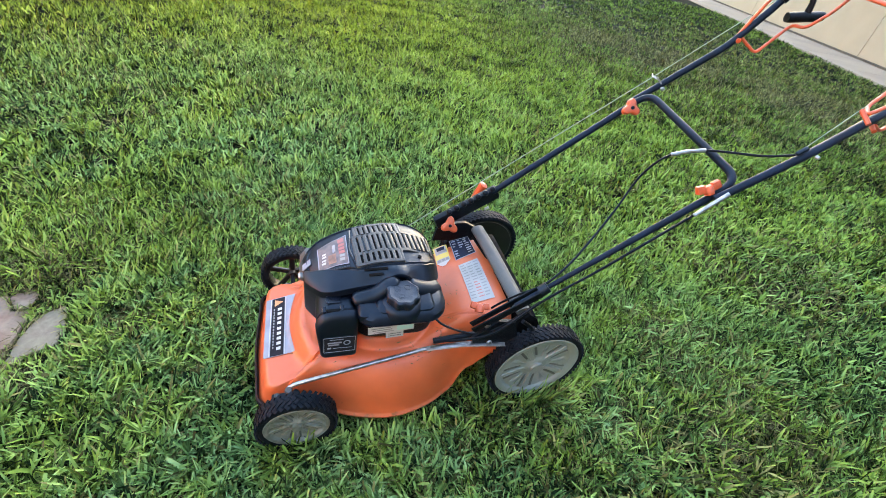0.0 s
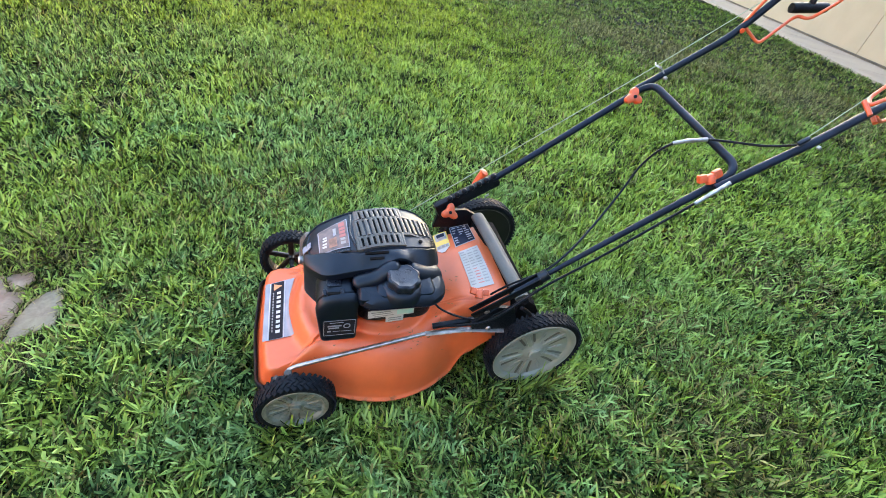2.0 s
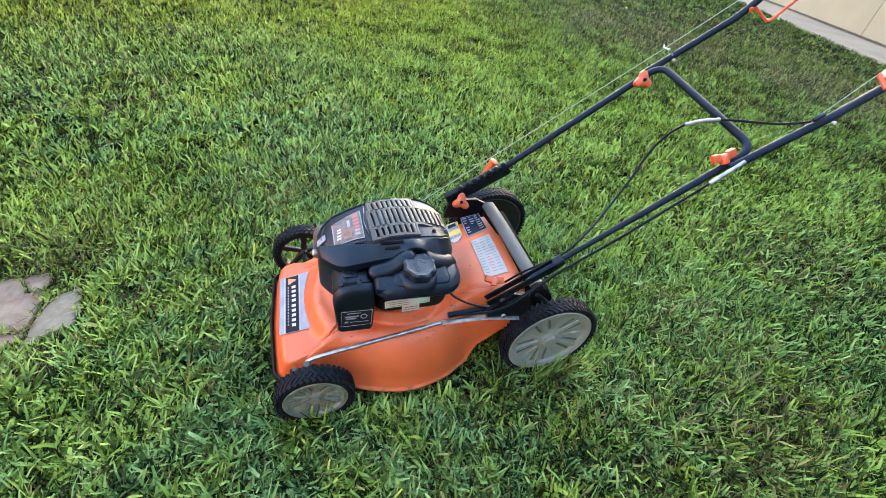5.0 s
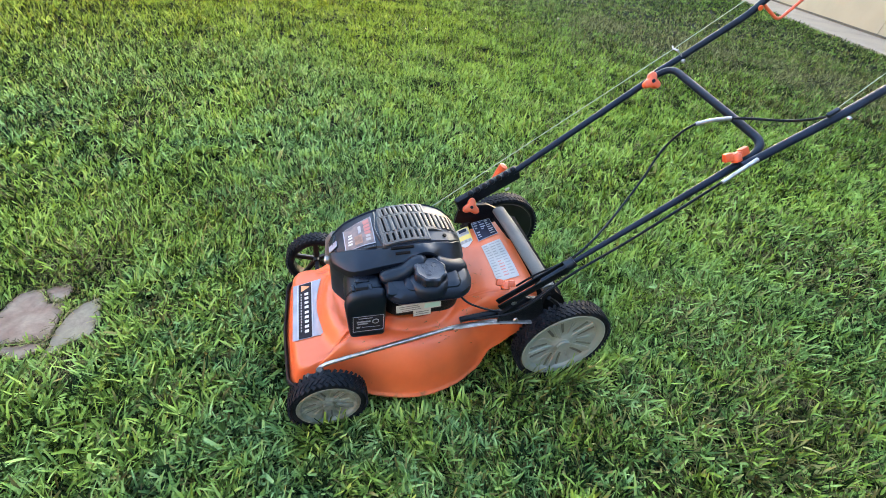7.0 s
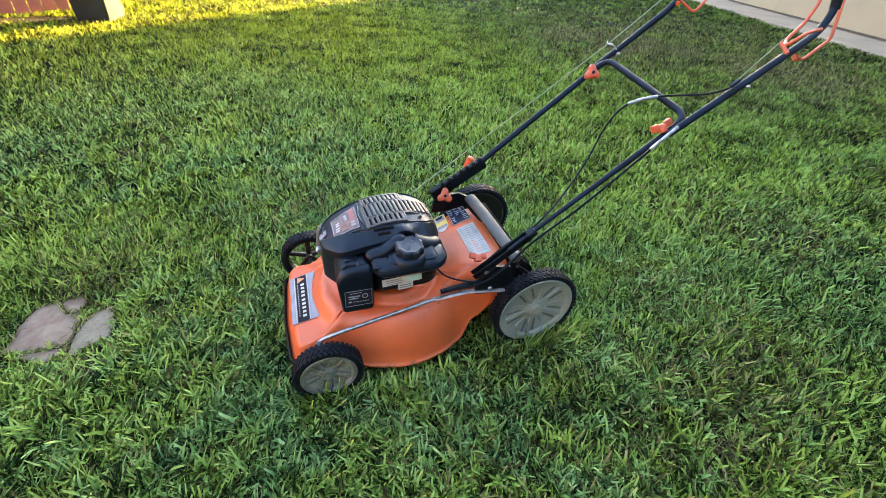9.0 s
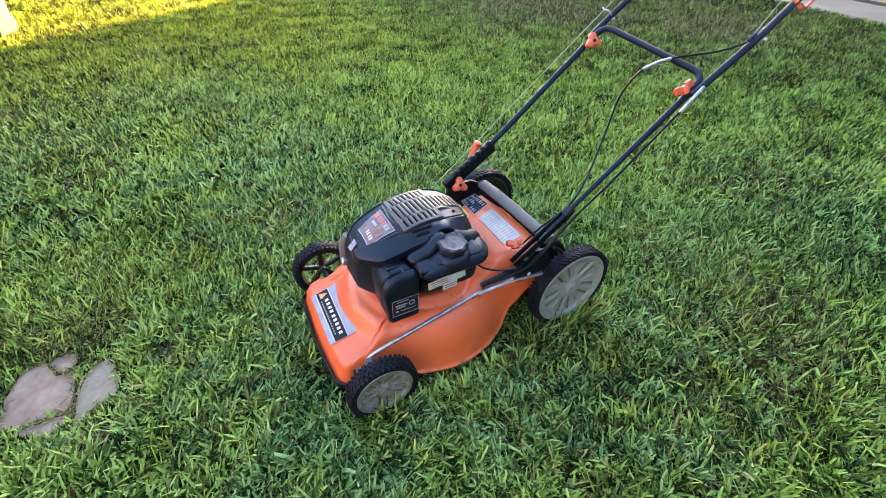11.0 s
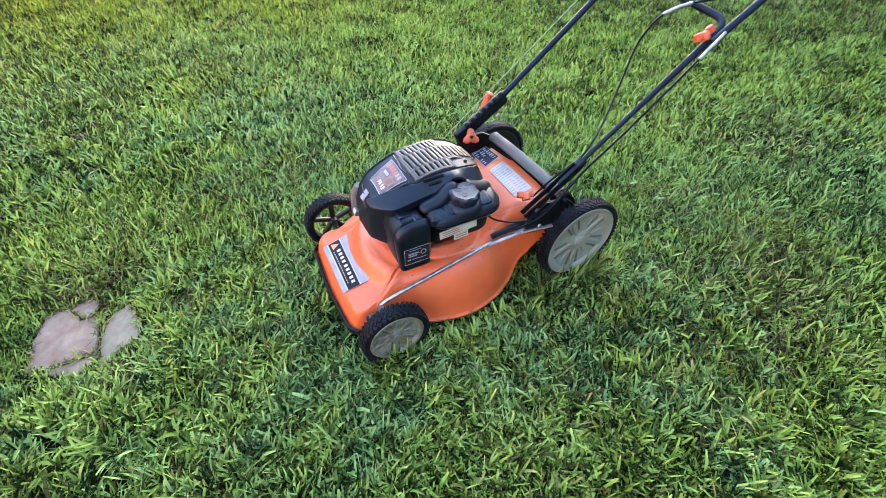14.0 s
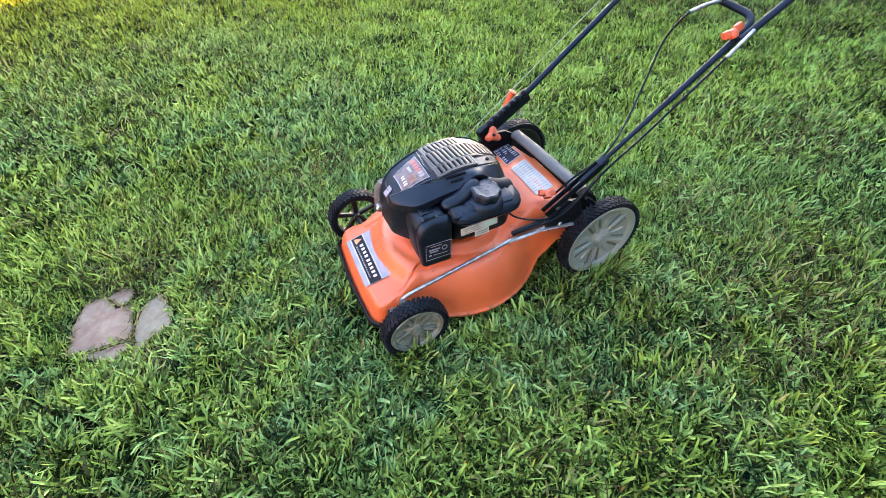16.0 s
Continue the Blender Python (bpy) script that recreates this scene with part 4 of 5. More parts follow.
    part("filler_neck", lathe([(0.056, -0.010), (0.053, 0.004), (0.047, 0.012), (0.040, 0.016), (0.030, 0.017), (0, 0.017)], cm, 28), BLACK_PL, tank)
    bm = bmesh.new()
    ring = lambda r, h, lob: [cm @ Vector(((r + lob * math.cos(8 * a)) * math.cos(a), (r + lob * math.cos(8 * a)) * math.sin(a), h)) for a in (2 * math.pi * k / 96 for k in range(96))]
    add_loft(bm, [ring(0.034, 0.012, 0), ring(0.0385, 0.016, 0.0020), ring(0.0405, 0.020, 0.0024), ring(0.0405, 0.035, 0.0024), ring(0.0390, 0.039, 0.0022), ring(0.0345, 0.0415, 0.0012), ring(0.0325, 0.0405, 0.0008), ring(0.020, 0.0410, 0), ring(0.006, 0.0410, 0)])
    cap = part("fuel_cap", bm, CAP, tank, "black lobed screw cap with faint moulded signs", 40)
    for k, a in enumerate((0.5, 2.2, 3.9)):
        c = Vector((0.0165 * math.cos(a), 0.0165 * math.sin(a), 0.0412))
        part("cap_sign", tube([cm @ (c + Vector((0.0075 * math.cos(b), 0.0075 * math.sin(b), 0))) for b in (2 * math.pi * i / 14 for i in range(15))], 0.0005, 5), CAP, cap)
        part("cap_sign", tube([cm @ (c + Vector((-0.004, -0.003, 0))), cm @ (c + Vector((0.004, 0.003 * (1 - k), 0)))], 0.0006, 5), CAP, cap)
    # rounded block below the tank, with its labels
    part("engine_skirt", loft([rrect(-0.535, -0.338, -0.142, -0.03, 0.294, 0.045, 8), rrect(-0.535, -0.331, -0.151, -0.03, 0.306, 0.050, 8), rrect(-0.535, -0.326, -0.156, -0.03, 0.366, 0.055, 8)]), BLACK_MATT, mower, "", 50)
    tilt = Matrix.Rotation(radians(-4), 3, 'Y') @ Matrix.Rotation(radians(-4), 3, 'X')
    lab = part("engine_label", box((-0.4515, -0.1565, 0.3385), (0.117, 0.0016, 0.025), tilt, 0.0004, 1), WHITE_ST, mower, "white printed labels below the tank")
    part("engine_label", box((-0.4400, -0.1545, 0.3120), (0.046, 0.0016, 0.022), tilt, 0.0004, 1), WHITE_ST, mower)
    for k in range(3):
        part("label_bar", box((-0.478 + 0.004 * k, -0.1578, 0.3435 - 0.007 * k), (0.050, 0.0008, 0.0020), tilt), BAR_GREY, lab)
    for k in range(2):
        part("label_bar", box((-0.440, -0.1558, 0.3165 - 0.008 * k), (0.034, 0.0008, 0.0022), tilt), BAR_GREY, lab)
    part("label_bar", box((-0.417, -0.1578, 0.3410), (0.040, 0.0008, 0.016), tilt), TEAL_ST, lab)
    # air cleaner: body block, seam and a rounded snap cover
    def cleaner_ring(y, ins, lift=0.0, x0=-0.640, x1=-0.534, z0=0.240, z1=0.398):
        out = []
        x0, x1, z0, z1 = x0 + ins, x1 - ins, z0 + ins, z1 - ins - lift
        for cx, cz, sx, sz, q, a0 in ((x0, z0, 1, 1, 0.010, 180), (x1, z0, -1, 1, 0.008, 270), (x1, z1, -1, -1, 0.018, 0), (x0, z1, 1, -1, 0.052, 90)):
            out += [Vector((cx + sx * q + q * math.cos(radians(a0 + 90 * k / 6)), y, cz + sz * q + q * math.sin(radians(a0 + 90 * k / 6)))) for k in range(7)]
        for v in out:
            v.x += 0.016 * (z1 - v.z) / (z1 - z0) * (x1 - v.x) / (x1 - x0)
        return out
    ac = part("air_cleaner", loft([cleaner_ring(-0.050, 0.004), cleaner_ring(-0.090, 0.002), cleaner_ring(-0.122, 0.002), cleaner_ring(-0.126, 0.005)]), BLACK_PL, mower, "black air cleaner box with a snap cover", 42)
    part("cover_seam", loft([cleaner_ring(-0.1255, 0.007), cleaner_ring(-0.1310, 0.007)]), FLAP, ac)
    part("cleaner_cover", loft([cleaner_ring(-0.1305, 0.004), cleaner_ring(-0.1320, 0.0005), cleaner_ring(-0.1360, -0.001), cleaner_ring(-0.1480, 0.0, 0.004), cleaner_ring(-0.1535, 0.0025, 0.012), cleaner_ring(-0.1565, 0.006, 0.024), cleaner_ring(-0.1580, 0.012, 0.034)]), BLACK_PL, ac, "", 42)
    for x in (-0.614, -0.572):
        part("cover_clip", box((x, -0.129, 0.3975), (0.009, 0.018, 0.006), Matrix.Rotation(radians(8), 3, 'X'), 0.0015, 1), BLACK_SATIN, ac)
    part("cover_clip", box((-0.593, -0.1335, 0.3980), (0.030, 0.008, 0.0045), Matrix.Rotation(radians(12), 3, 'X'), 0.0012, 1), FLAP, ac)
    part("cleaner_hatch", box((-0.590, -0.098, 0.3975), (0.036, 0.024, 0.004), None, 0.0012, 1), BLACK_SATIN, ac)
    # printed panel: thin pale frame, bars and a ring
    px0, px1, pz0, pz1 = -0.617, -0.541, 0.270, 0.326
    part("cleaner_plate", box(((px0 + px1) / 2, -0.1582, (pz0 + pz1) / 2), (px1 - px0, 0.0010, pz1 - pz0)), BLACK_ST, ac, "black printed panel with a pale frame line")
    for c, sz in ((((px0 + px1) / 2, pz1), (px1 - px0, 0.0013)), (((px0 + px1) / 2, pz0), (px1 - px0, 0.0013)), ((px0, (pz0 + pz1) / 2), (0.0013, pz1 - pz0)), ((px1, (pz0 + pz1) / 2), (0.0013, pz1 - pz0))):
        part("plate_frame", box((c[0], -0.1590, c[1]), (sz[0], 0.0008, sz[1])), SILVER_ST, ac)
    for x, z, w, h in ((-0.586, 0.318, 0.034, 0.0018), (-0.591, 0.306, 0.034, 0.0050), (-0.593, 0.298, 0.026, 0.0045), (-0.604, 0.286, 0.009, 0.0050), (-0.585, 0.285, 0.020, 0.0014), (-0.562, 0.284, 0.026, 0.0012)):
        part("plate_bar", box((x, -0.1591, z), (w, 0.0008, h)), SILVER_ST, ac)
    part("plate_dot", lathe([(0.0060, 0), (0.0090, 0.0004), (0.0090, 0.0010), (0.0060, 0.0010)], axis_m((-0.561, -0.1586, 0.304), (0, -1, 0)), 20), SILVER_ST, ac)
    # exhaust stub and dull guard at the cowl's front flank
    part("exhaust_stub", lathe([(0.006, 0.034), (0.0095, 0.038), (0.0125, 0.034), (0.0125, 0)], axis_m((-0.632, 0.100, 0.292), (-0.9, -0.05, 0.0)), 16), STEEL, mower, "grey metal exhaust stub")
    part("muffler_guard", loft([rrect(-0.668, -0.62, 0.100, 0.140, 0.270, 0.012), rrect(-0.664, -0.615, 0.100, 0.138, 0.345, 0.014), rrect(-0.65, -0.62, 0.100, 0.128, 0.372, 0.01)]), GREYBAR, mower, "dull metal muffler guard")


build_engine()

# ---- rear of the deck ----
def build_rear():
    bar = part("discharge_door", tube(spline([(-0.090, 0.226, 0.340), (-0.080, 0.12, 0.336), (-0.070, -0.02, 0.327), (-0.062, -0.130, 0.320)], 6), 0.0225, 14, 0.70), GREYBAR, mower, "grey weathered plastic door roll across the rear")
    sec = ((-0.062, 0.296), (-0.045, 0.318), (-0.015, 0.294), (0.014, 0.245), (0.054, 0.150), (0.082, 0.070), (0.074, 0.068), (0.002, 0.232), (-0.030, 0.285))
    part("rear_flap", loft([[Vector((x - 0.035 * (y > 0.1), y, z)) for x, z in sec] for y in (0.245, 0.12, 0.05, -0.142)]), FLAP, mower, "black rear door and trailing safety flap")
    part("rear_frame", box((-0.045, 0.048, 0.205), (0.050, 0.375, 0.205), None, 0.006), FLAP, mower, "black rear frame behind the deck")
    # stickers on the rear of the deck
    q = [(-0.186, 0.214, 0), (-0.112, 0.236, 0), (-0.112, 0.149, 0), (-0.194, 0.110, 0)]
    deck_sticker("rating_plate", q, SILVER_ST, deck, 0.0015, "black rating plate with pale print")
    deck_sticker("plate_field", sub_quad(q, 0.03, 0.97, 0.03, 0.97), NAVY_ST, deck, 0.0022)
    rng = random.Random(3)
    for i in range(7):
        v0 = 0.07 + 0.125 * i
        for j in range(3):
            if rng.random() < 0.85:
                u0 = 0.07 + 0.30 * j
                deck_sticker("plate_bar", sub_quad(q, u0, u0 + rng.uniform(0.12, 0.25), v0, v0 + rng.uniform(0.035, 0.07)), BAR_GREY if rng.random() < 0.5 else SILVER_ST, deck, 0.0029)
    q = [(-0.193, 0.086, 0), (-0.119, 0.117, 0), (-0.119, -0.054, 0), (-0.195, -0.069, 0)]
    deck_sticker("warning_label", q, PALE_ST, deck, 0.0015, "pale warning label with grey and red print")
    for i in range(13):
        v0 = 0.05 + i * 0.070
        for j in range(3):
            u0 = 0.06 + 0.31 * j
            red = i > 6 and j == 1
            deck_sticker("label_bar", sub_quad(q, u0, u0 + rng.uniform(0.16, 0.27), v0, v0 + rng.uniform(0.018, 0.028)), RED_PALE if red else BAR_GREY, deck, 0.0022)
    q = ((-0.241, 0.206, 0), (-0.200, 0.200, 0), (-0.207, 0.124, 0), (-0.248, 0.126, 0))
    deck_sticker("hazard_label", q, YELLOW_ST, deck, 0.0015, "yellow hazard label with a pictogram")
    deck_sticker("hazard_label", ((-0.247, 0.127, 0), (-0.208, 0.125, 0), (-0.226, 0.107, 0), (-0.236, 0.108, 0)), WHITE_ST, deck, 0.0015)
    for (u0, u1, v0, v1), m in (((0.10, 0.90, 0.05, 0.50), PALE_ST), ((0.22, 0.78, 0.10, 0.30), NAVY_ST), ((0.30, 0.90, 0.30, 0.44), BAR_GREY), ((0.05, 0.95, 0.80, 1.0), PALE_ST), ((0.12, 0.30, 0.84, 0.96), BAR_GREY), ((0.42, 0.60, 0.84, 0.96), BAR_GREY), ((0.70, 0.88, 0.84, 0.96), BAR_GREY)):
        deck_sticker("hazard_pictogram", sub_quad(q, u0, u1, v0, v1), m, deck, 0.0022 if m is PALE_ST else 0.0029)


build_rear()

# ---- height rod and brackets ----
def bolt(name, p, d, r=0.007, h=0.006, parent=None, m=STEEL):
    return part(name, lathe([(0, h), (r * 0.7, h), (r, h * 0.5), (r, -h)], axis_m(p, d), 10), m, parent or mower)


rod = [L(-0.706, -0.186, 0.198), L(-0.690, -0.184, 0.207), L(-0.645, -0.184, 0.219), L(-0.338, -0.166, 0.268), L(-0.235, -0.180, 0.289), L(-0.119, -0.186, 0.275)]
part("height_rod", tube(rounded(rod, 0.02), 0.0055, 10), STEEL, mower, "bright steel height-adjustment rod")
part("rod_plate", tube(rounded([L(-0.345, -0.170, 0.270), L(-0.24, -0.186, 0.291), L(-0.12, -0.19, 0.276)], 0.02), 0.008, 8, 0.5), STEEL, mower)
part("rod_spring", tube(rounded([L(-0.325, -0.158, 0.285), L(-0.235, -0.165, 0.303), L(-0.205, -0.160, 0.300)], 0.02), 0.0085, 10), BLACK_MATT, mower, "black sleeved spring on the rod")
bolt("rod_bolt", L(-0.706, -0.192, 0.192), (0, -0.35, 1), 0.0105, 0.013, m=GREYBAR)
bolt("rod_bolt", L(-0.736, -0.188, 0.168), (0, -0.35, 1), 0.0075, 0.020, m=GREYBAR)
part("front_bracket", box(L(-0.715, -0.185, 0.14), (0.07, 0.022, 0.05), None, 0.005), BLACK_MATT, mower)


def bracket(name, a, b, w, th, label):
    """A flat toothed arm from a to b."""
    a, b = Vector(a), Vector(b)
    d = (b - a)
    x = d.normalized()
    y = Vector((0, 1, 0))
    z = x.cross(y).normalized()
    y = z.cross(x)
    R = Matrix((x, y, z)).transposed()
    bm = box((a + b) / 2, (d.length, th, w), R, min(th, w) * 0.3, 2)
    return part(name, bm, BLACK_MATT, mower, label), R


near_a, near_b = L(-0.225, -0.170, 0.338), L(-0.070, -0.192, 0.480)
nb, _R = bracket("handle_bracket", near_a + Vector((0, -0.010, 0)), near_b + Vector((0, -0.010, 0)), 0.022, 0.004, "black handle bracket bar with bolts")
bracket("handle_bracket", near_a + Vector((0, 0.010, 0.002)), near_b + Vector((0, 0.010, 0.002)), 0.020, 0.004, "black handle bracket bar with bolts")
bolt("bracket_bolt", L(-0.188, -0.183, 0.356), (0, -1, 0.1), 0.009, 0.004, nb)
side = bmesh.new()
pts = [(-0.215, 0.245), (-0.10, 0.235), (-0.085, 0.27), (-0.11, 0.335), (-0.16, 0.345), (-0.225, 0.285)]
add_loft(side, [[Vector((x, y, z)) for x, z in pts] for y in (-0.176, -0.166)])
part("side_plate", side, BLACK_MATT, mower, "black steel side plate")
bolt("plate_bolt", L(-0.101, -0.186, 0.268), (0, -1, 0.1), 0.009, 0.006)
bolt("plate_bolt", L(-0.170, -0.186, 0.290), (0, -1, 0.1), 0.008, 0.006)
part("plate_guard", tube(rounded([(-0.085, -0.172, 0.33), (-0.045, -0.175, 0.30), (-0.03, -0.17, 0.25)], 0.03), 0.006, 8), BLACK_MATT, mower)

far_a, far_b = L(-0.238, 0.222, 0.408), L(-0.030, 0.252, 0.512)
fb, FR = bracket("handle_bracket", far_a, far_b, 0.044, 0.026, "black toothed plastic handle bracket")
for k in range(7):
    c = Vector(far_a).lerp(Vector(far_b), 0.24 + 0.115 * k) + FR @ Vector((0, -0.005, 0.020))
    part("tooth", lathe([(0, 0.011), (0.004, 0.0105), (0.0078, 0.008), (0.0098, 0.003), (0.0100, -0.006)], axis_m(c, FR @ Vector((0, -0.75, 0.65))), 14), BLACK_MATT, fb)
bm = bmesh.new()
add_loft(bm, [[Vector((x, y, z)) for x, z in ((-0.235, 0.285), (-0.100, 0.285), (-0.090, 0.335), (-0.130, 0.357), (-0.225, 0.354))] for y in (0.238, 0.250)])
part("side_plate", bm, BLACK_MATT, mower, "black steel side plate")
part("bracket_tag", box(L(-0.056, 0.247, 0.448), (0.016, 0.004, 0.009), FR, 0.001, 1), WHITE_ST, fb, "small pale tag")

def wing_knob(name, c, d, r, turn=0.0):
    """A three-lobed wing knob facing d."""
    m = axis_m(c, d) @ Matrix.Rotation(turn, 4, 'Z')
    bm = bmesh.new()
    ring = lambda f, h: [m @ Vector((f * (r * 0.80 + r * 0.24 * math.cos(3 * a)) * math.cos(a), f * (r * 0.80 + r * 0.24 * math.cos(3 * a)) * math.sin(a), h)) for a in (2 * math.pi * k / 36 for k in range(36))]
    add_loft(bm, [ring(0.8, -0.010), ring(0.95, -0.008), ring(1.0, 0), ring(0.95, 0.009), ring(0.7, 0.012), ring(0.3, 0.012)])
    k = part(name, bm, ORANGE_PL, mower, "orange plastic wing knob", 50)
    part("knob_nut", lathe([(0, 0.0150), (0.005, 0.015), (0.006, 0.011)], m, 10), BLACK_MATT, k)
    return k


def bar_knob(name, c, d, length, along):
    """A two-eared knob that faces d, its ears lying along a direction."""
    z = Vector(d).normalized()
    x = (Vector(along) - z * z.dot(Vector(along))).normalized()
    m = Matrix.Translation(c) @ Matrix((x, z.cross(x), z)).transposed().to_4x4()
    k = length / 0.084
    bm = bmesh.new()
    add_lathe(bm, [(0, 0), (0.012, 0), (0.012, 0.016), (0.009, 0.020), (0, 0.020)], m, 16)
    for s in (-1, 1):
        add_box(bm, m @ Vector((s * length * 0.34, 0, 0.017)), (length * 0.36, 0.022 * k, 0.030 * k), m.to_3x3() @ Matrix.Rotation(radians(-7 * s), 3, 'Y'), 0.004)
    add_box(bm, m @ Vector((0, 0, 0.014)), (length * 0.5, 0.016, 0.016), m.to_3x3(), 0.003)
    return part(name, bm, ORANGE_PL, mower, "orange plastic wing knob", 50)


wing_knob("wing_knob", L(-0.199, 0.192, 0.420), (-0.15, -0.8, 0.5), 0.029, 1.5)
bar_knob("wing_knob", L(-0.205, -0.150, 0.376), (0.2, 0.75, 0.6), 0.052, (1, 0, 0))
# folding lever
lev = tube(rounded([L(-0.092, 0.305, 0.425), L(-0.078, 0.300, 0.47), L(-0.063, 0.296, 0.508), L(-0.061, 0.295, 0.513)], 0.012), lambda t: 0.012 + 0.003 * min(1, t * 1.5) - 0.007 * max(0, t - 0.9) * 10, 12)
part("handle_lever", lev, ORANGE_PL, mower, "orange plastic folding lever")

# ---- handle ----
TR = 0.0101
nA, nB = L(-0.130, -0.190, 0.434), L(0.368, -0.196, 0.814)
fA = L(-0.052, 0.244, 0.512)
low = rounded([nA, L(0.368, -0.196, 0.814), L(0.392, 0.240, 0.869), fA], 0.050, 8)
part("lower_handle", tube(low, lambda t: TR * (0.55 + 0.45 * min(1, t / 0.045)), 14), TUBE, mower, "dark painted steel lower handle, bent across at the top")
UN = [L(0.292, -0.220, 0.776), L(0.455, -0.246, 0.912), L(0.640, -0.225, 1.010)]
UF = [L(0.345, 0.259, 0.827), L(0.438, 0.262, 0.890), L(0.570, 0.215, 1.030)]
BEND_N = [L(0.712, -0.205, 1.040), L(0.745, -0.195, 1.090), L(0.738, -0.185, 1.150)]
BEND_F = [L(0.612, 0.200, 1.100), L(0.655, 0.192, 1.165), L(0.672, 0.185, 1.205)]
loop = UN + BEND_N + [L(0.715, -0.165, 1.235), L(0.695, 0.165, 1.265)] + BEND_F[::-1] + UF[::-1]
part("upper_handle", tube(rounded(loop, 0.035, 6), TR, 14), TUBE, mower, "dark painted steel upper handle loop")
part("grip", tube(rounded(BEND_N[1:] + [L(0.715, -0.165, 1.235), L(0.695, 0.165, 1.265)] + BEND_F[:0:-1], 0.035, 6), TR + 0.0035, 14), BLACK_MATT, mower, "black foam grip")
wing_knob("wing_knob", L(0.314, 0.203, 0.832), (-0.2, -0.8, 0.5), 0.028, -0.45)
bar_knob("wing_knob", L(0.296, -0.197, 0.777), (-0.35, 0.45, 0.8), 0.058, (0.77, 0.1, 0.6))
bolt("handle_bolt", L(0.438, 0.245, 0.884), (0, -1, 0.2), 0.006, 0.005)
bolt("handle_bolt", L(0.455, -0.268, 0.915), (0, -1, 0.1), 0.0045, 0.004)
part("cable_cover", box((L(0.432, -0.244, 0.918)), (0.028, 0.010, 0.009), Matrix.Rotation(radians(-38), 3, 'Y'), 0.003), BLACK_PL, mower)
# rope guide and starter rope
part("rope_guide", tube([L(0.438, 0.255, 0.892), L(0.405, 0.250, 0.915), L(0.381, 0.246, 0.918)] , 0.0022, 8), STEEL, mower, "bright wire rope guide")
part("rope_guide", tube([L(0.392, 0.262, 0.921), L(0.381, 0.246, 0.918), L(0.388, 0.230, 0.916)], 0.0022, 8), STEEL, mower)
part("starter_rope", tube([L(-0.376, 0.101, 0.480), L(0.385, 0.248, 0.916), L(0.650, 0.205, 1.165)], 0.0014, 6), ROPE, mower, "pale starter cord")
part("clutch_wire", tube([L(0.44, -0.24, 0.925), L(0.565, -0.225, 1.025)], 0.0011, 6), ROPE, mower, "thin bare control wire")
# black pull grip of the starter
tg = part("starter_grip", tube([L(0.672, 0.165, 1.130), L(0.680, 0.163, 1.131), L(0.770, 0.150, 1.145), L(0.778, 0.149, 1.146)], lambda t: 0.0128 + 0.0012 * math.sin(math.pi * min(1, max(0, t))), 14), BLACK_MATT, mower, "black plastic starter pull grip")
part("grip_stem", tube([L(0.728, 0.156, 1.14), L(0.726, 0.158, 1.175), L(0.705, 0.17, 1.24)], lambda t: 0.010 - 0.004 * t, 10), BLACK_MATT, tg)
# orange bail bars
bail = rounded([L(0.592, 0.203, 1.060), L(0.644, 0.178, 1.026), L(0.682, 0.166, 1.086), L(0.702, 0.160, 1.116), L(0.722, 0.135, 1.112), L(0.750, 0.105, 1.165), L(0.785, 0.07, 1.270), L(0.790, -0.07, 1.300), L(0.775, -0.165, 1.230), L(0.752, -0.200, 1.120), L(0.742, -0.225, 1.022), L(0.663, -0.229, 0.968), L(0.628, -0.232, 0.982)], 0.016, 5)
part("bail_bar", tube(bail, 0.0044, 10), ORANGE_PL, mower, "orange coated bail bar")
drive = rounded([L(0.585, 0.215, 1.055), L(0.605, 0.185, 1.166), L(0.640, 0.13, 1.225), L(0.665, -0.14, 1.20), L(0.660, -0.205, 1.110), L(0.640, -0.205, 1.058), L(0.585, -0.215, 1.018), L(0.552, -0.245, 1.010), L(0.600, -0.252, 1.042), L(0.655, -0.245, 1.050)], 0.014, 5)
part("drive_bar", tube(drive, 0.0044, 10), ORANGE_PL, mower, "orange coated drive bar")
part("bail_pivot", tube([L(0.580, 0.195, 1.050), L(0.598, 0.222, 1.060)], 0.0065, 10), ORANGE_PL, mower)
part("bail_pivot", tube([L(0.548, -0.262, 0.995), L(0.553, -0.228, 1.014)], 0.0052, 10), ORANGE_PL, mower)
part("bail_pivot", tube([L(0.618, -0.244, 0.972), L(0.632, -0.215, 0.985)], 0.0052, 10), ORANGE_PL, mower)
# cables
c1 = spline([L(-0.150, -0.115, 0.350), L(-0.115, -0.140, 0.412), L(-0.060, -0.180, 0.492), L(0.00, -0.165, 0.535), L(0.09, -0.11, 0.575), L(0.185, -0.05, 0.64), L(0.236, -0.030, 0.735), L(0.269, -0.059, 0.811), L(0.348, -0.085, 0.838), L(0.43, -0.17, 0.868), L(0.44, -0.235, 0.905)], 8)
part("drive_cable", tube(c1, 0.0032, 8), BLACK_MATT, mower, "black sheathed control cable")
part("cable_adjuster", tube([L(0.269, -0.059, 0.811), L(0.300, -0.070, 0.826), L(0.345, -0.084, 0.838)], 0.0055, 10), STEEL, mower, "bright cable adjuster")
c2 = spline([L(-0.30, -0.165, 0.288), L(-0.18, -0.200, 0.340), L(-0.064, -0.212, 0.468), L(0.07, -0.214, 0.570), L(0.22, -0.240, 0.738), L(0.245, -0.246, 0.772)], 8)
part("brake_cable", tube(c2, 0.0034, 8), BLACK_MATT, mower, "black sheathed control cable")
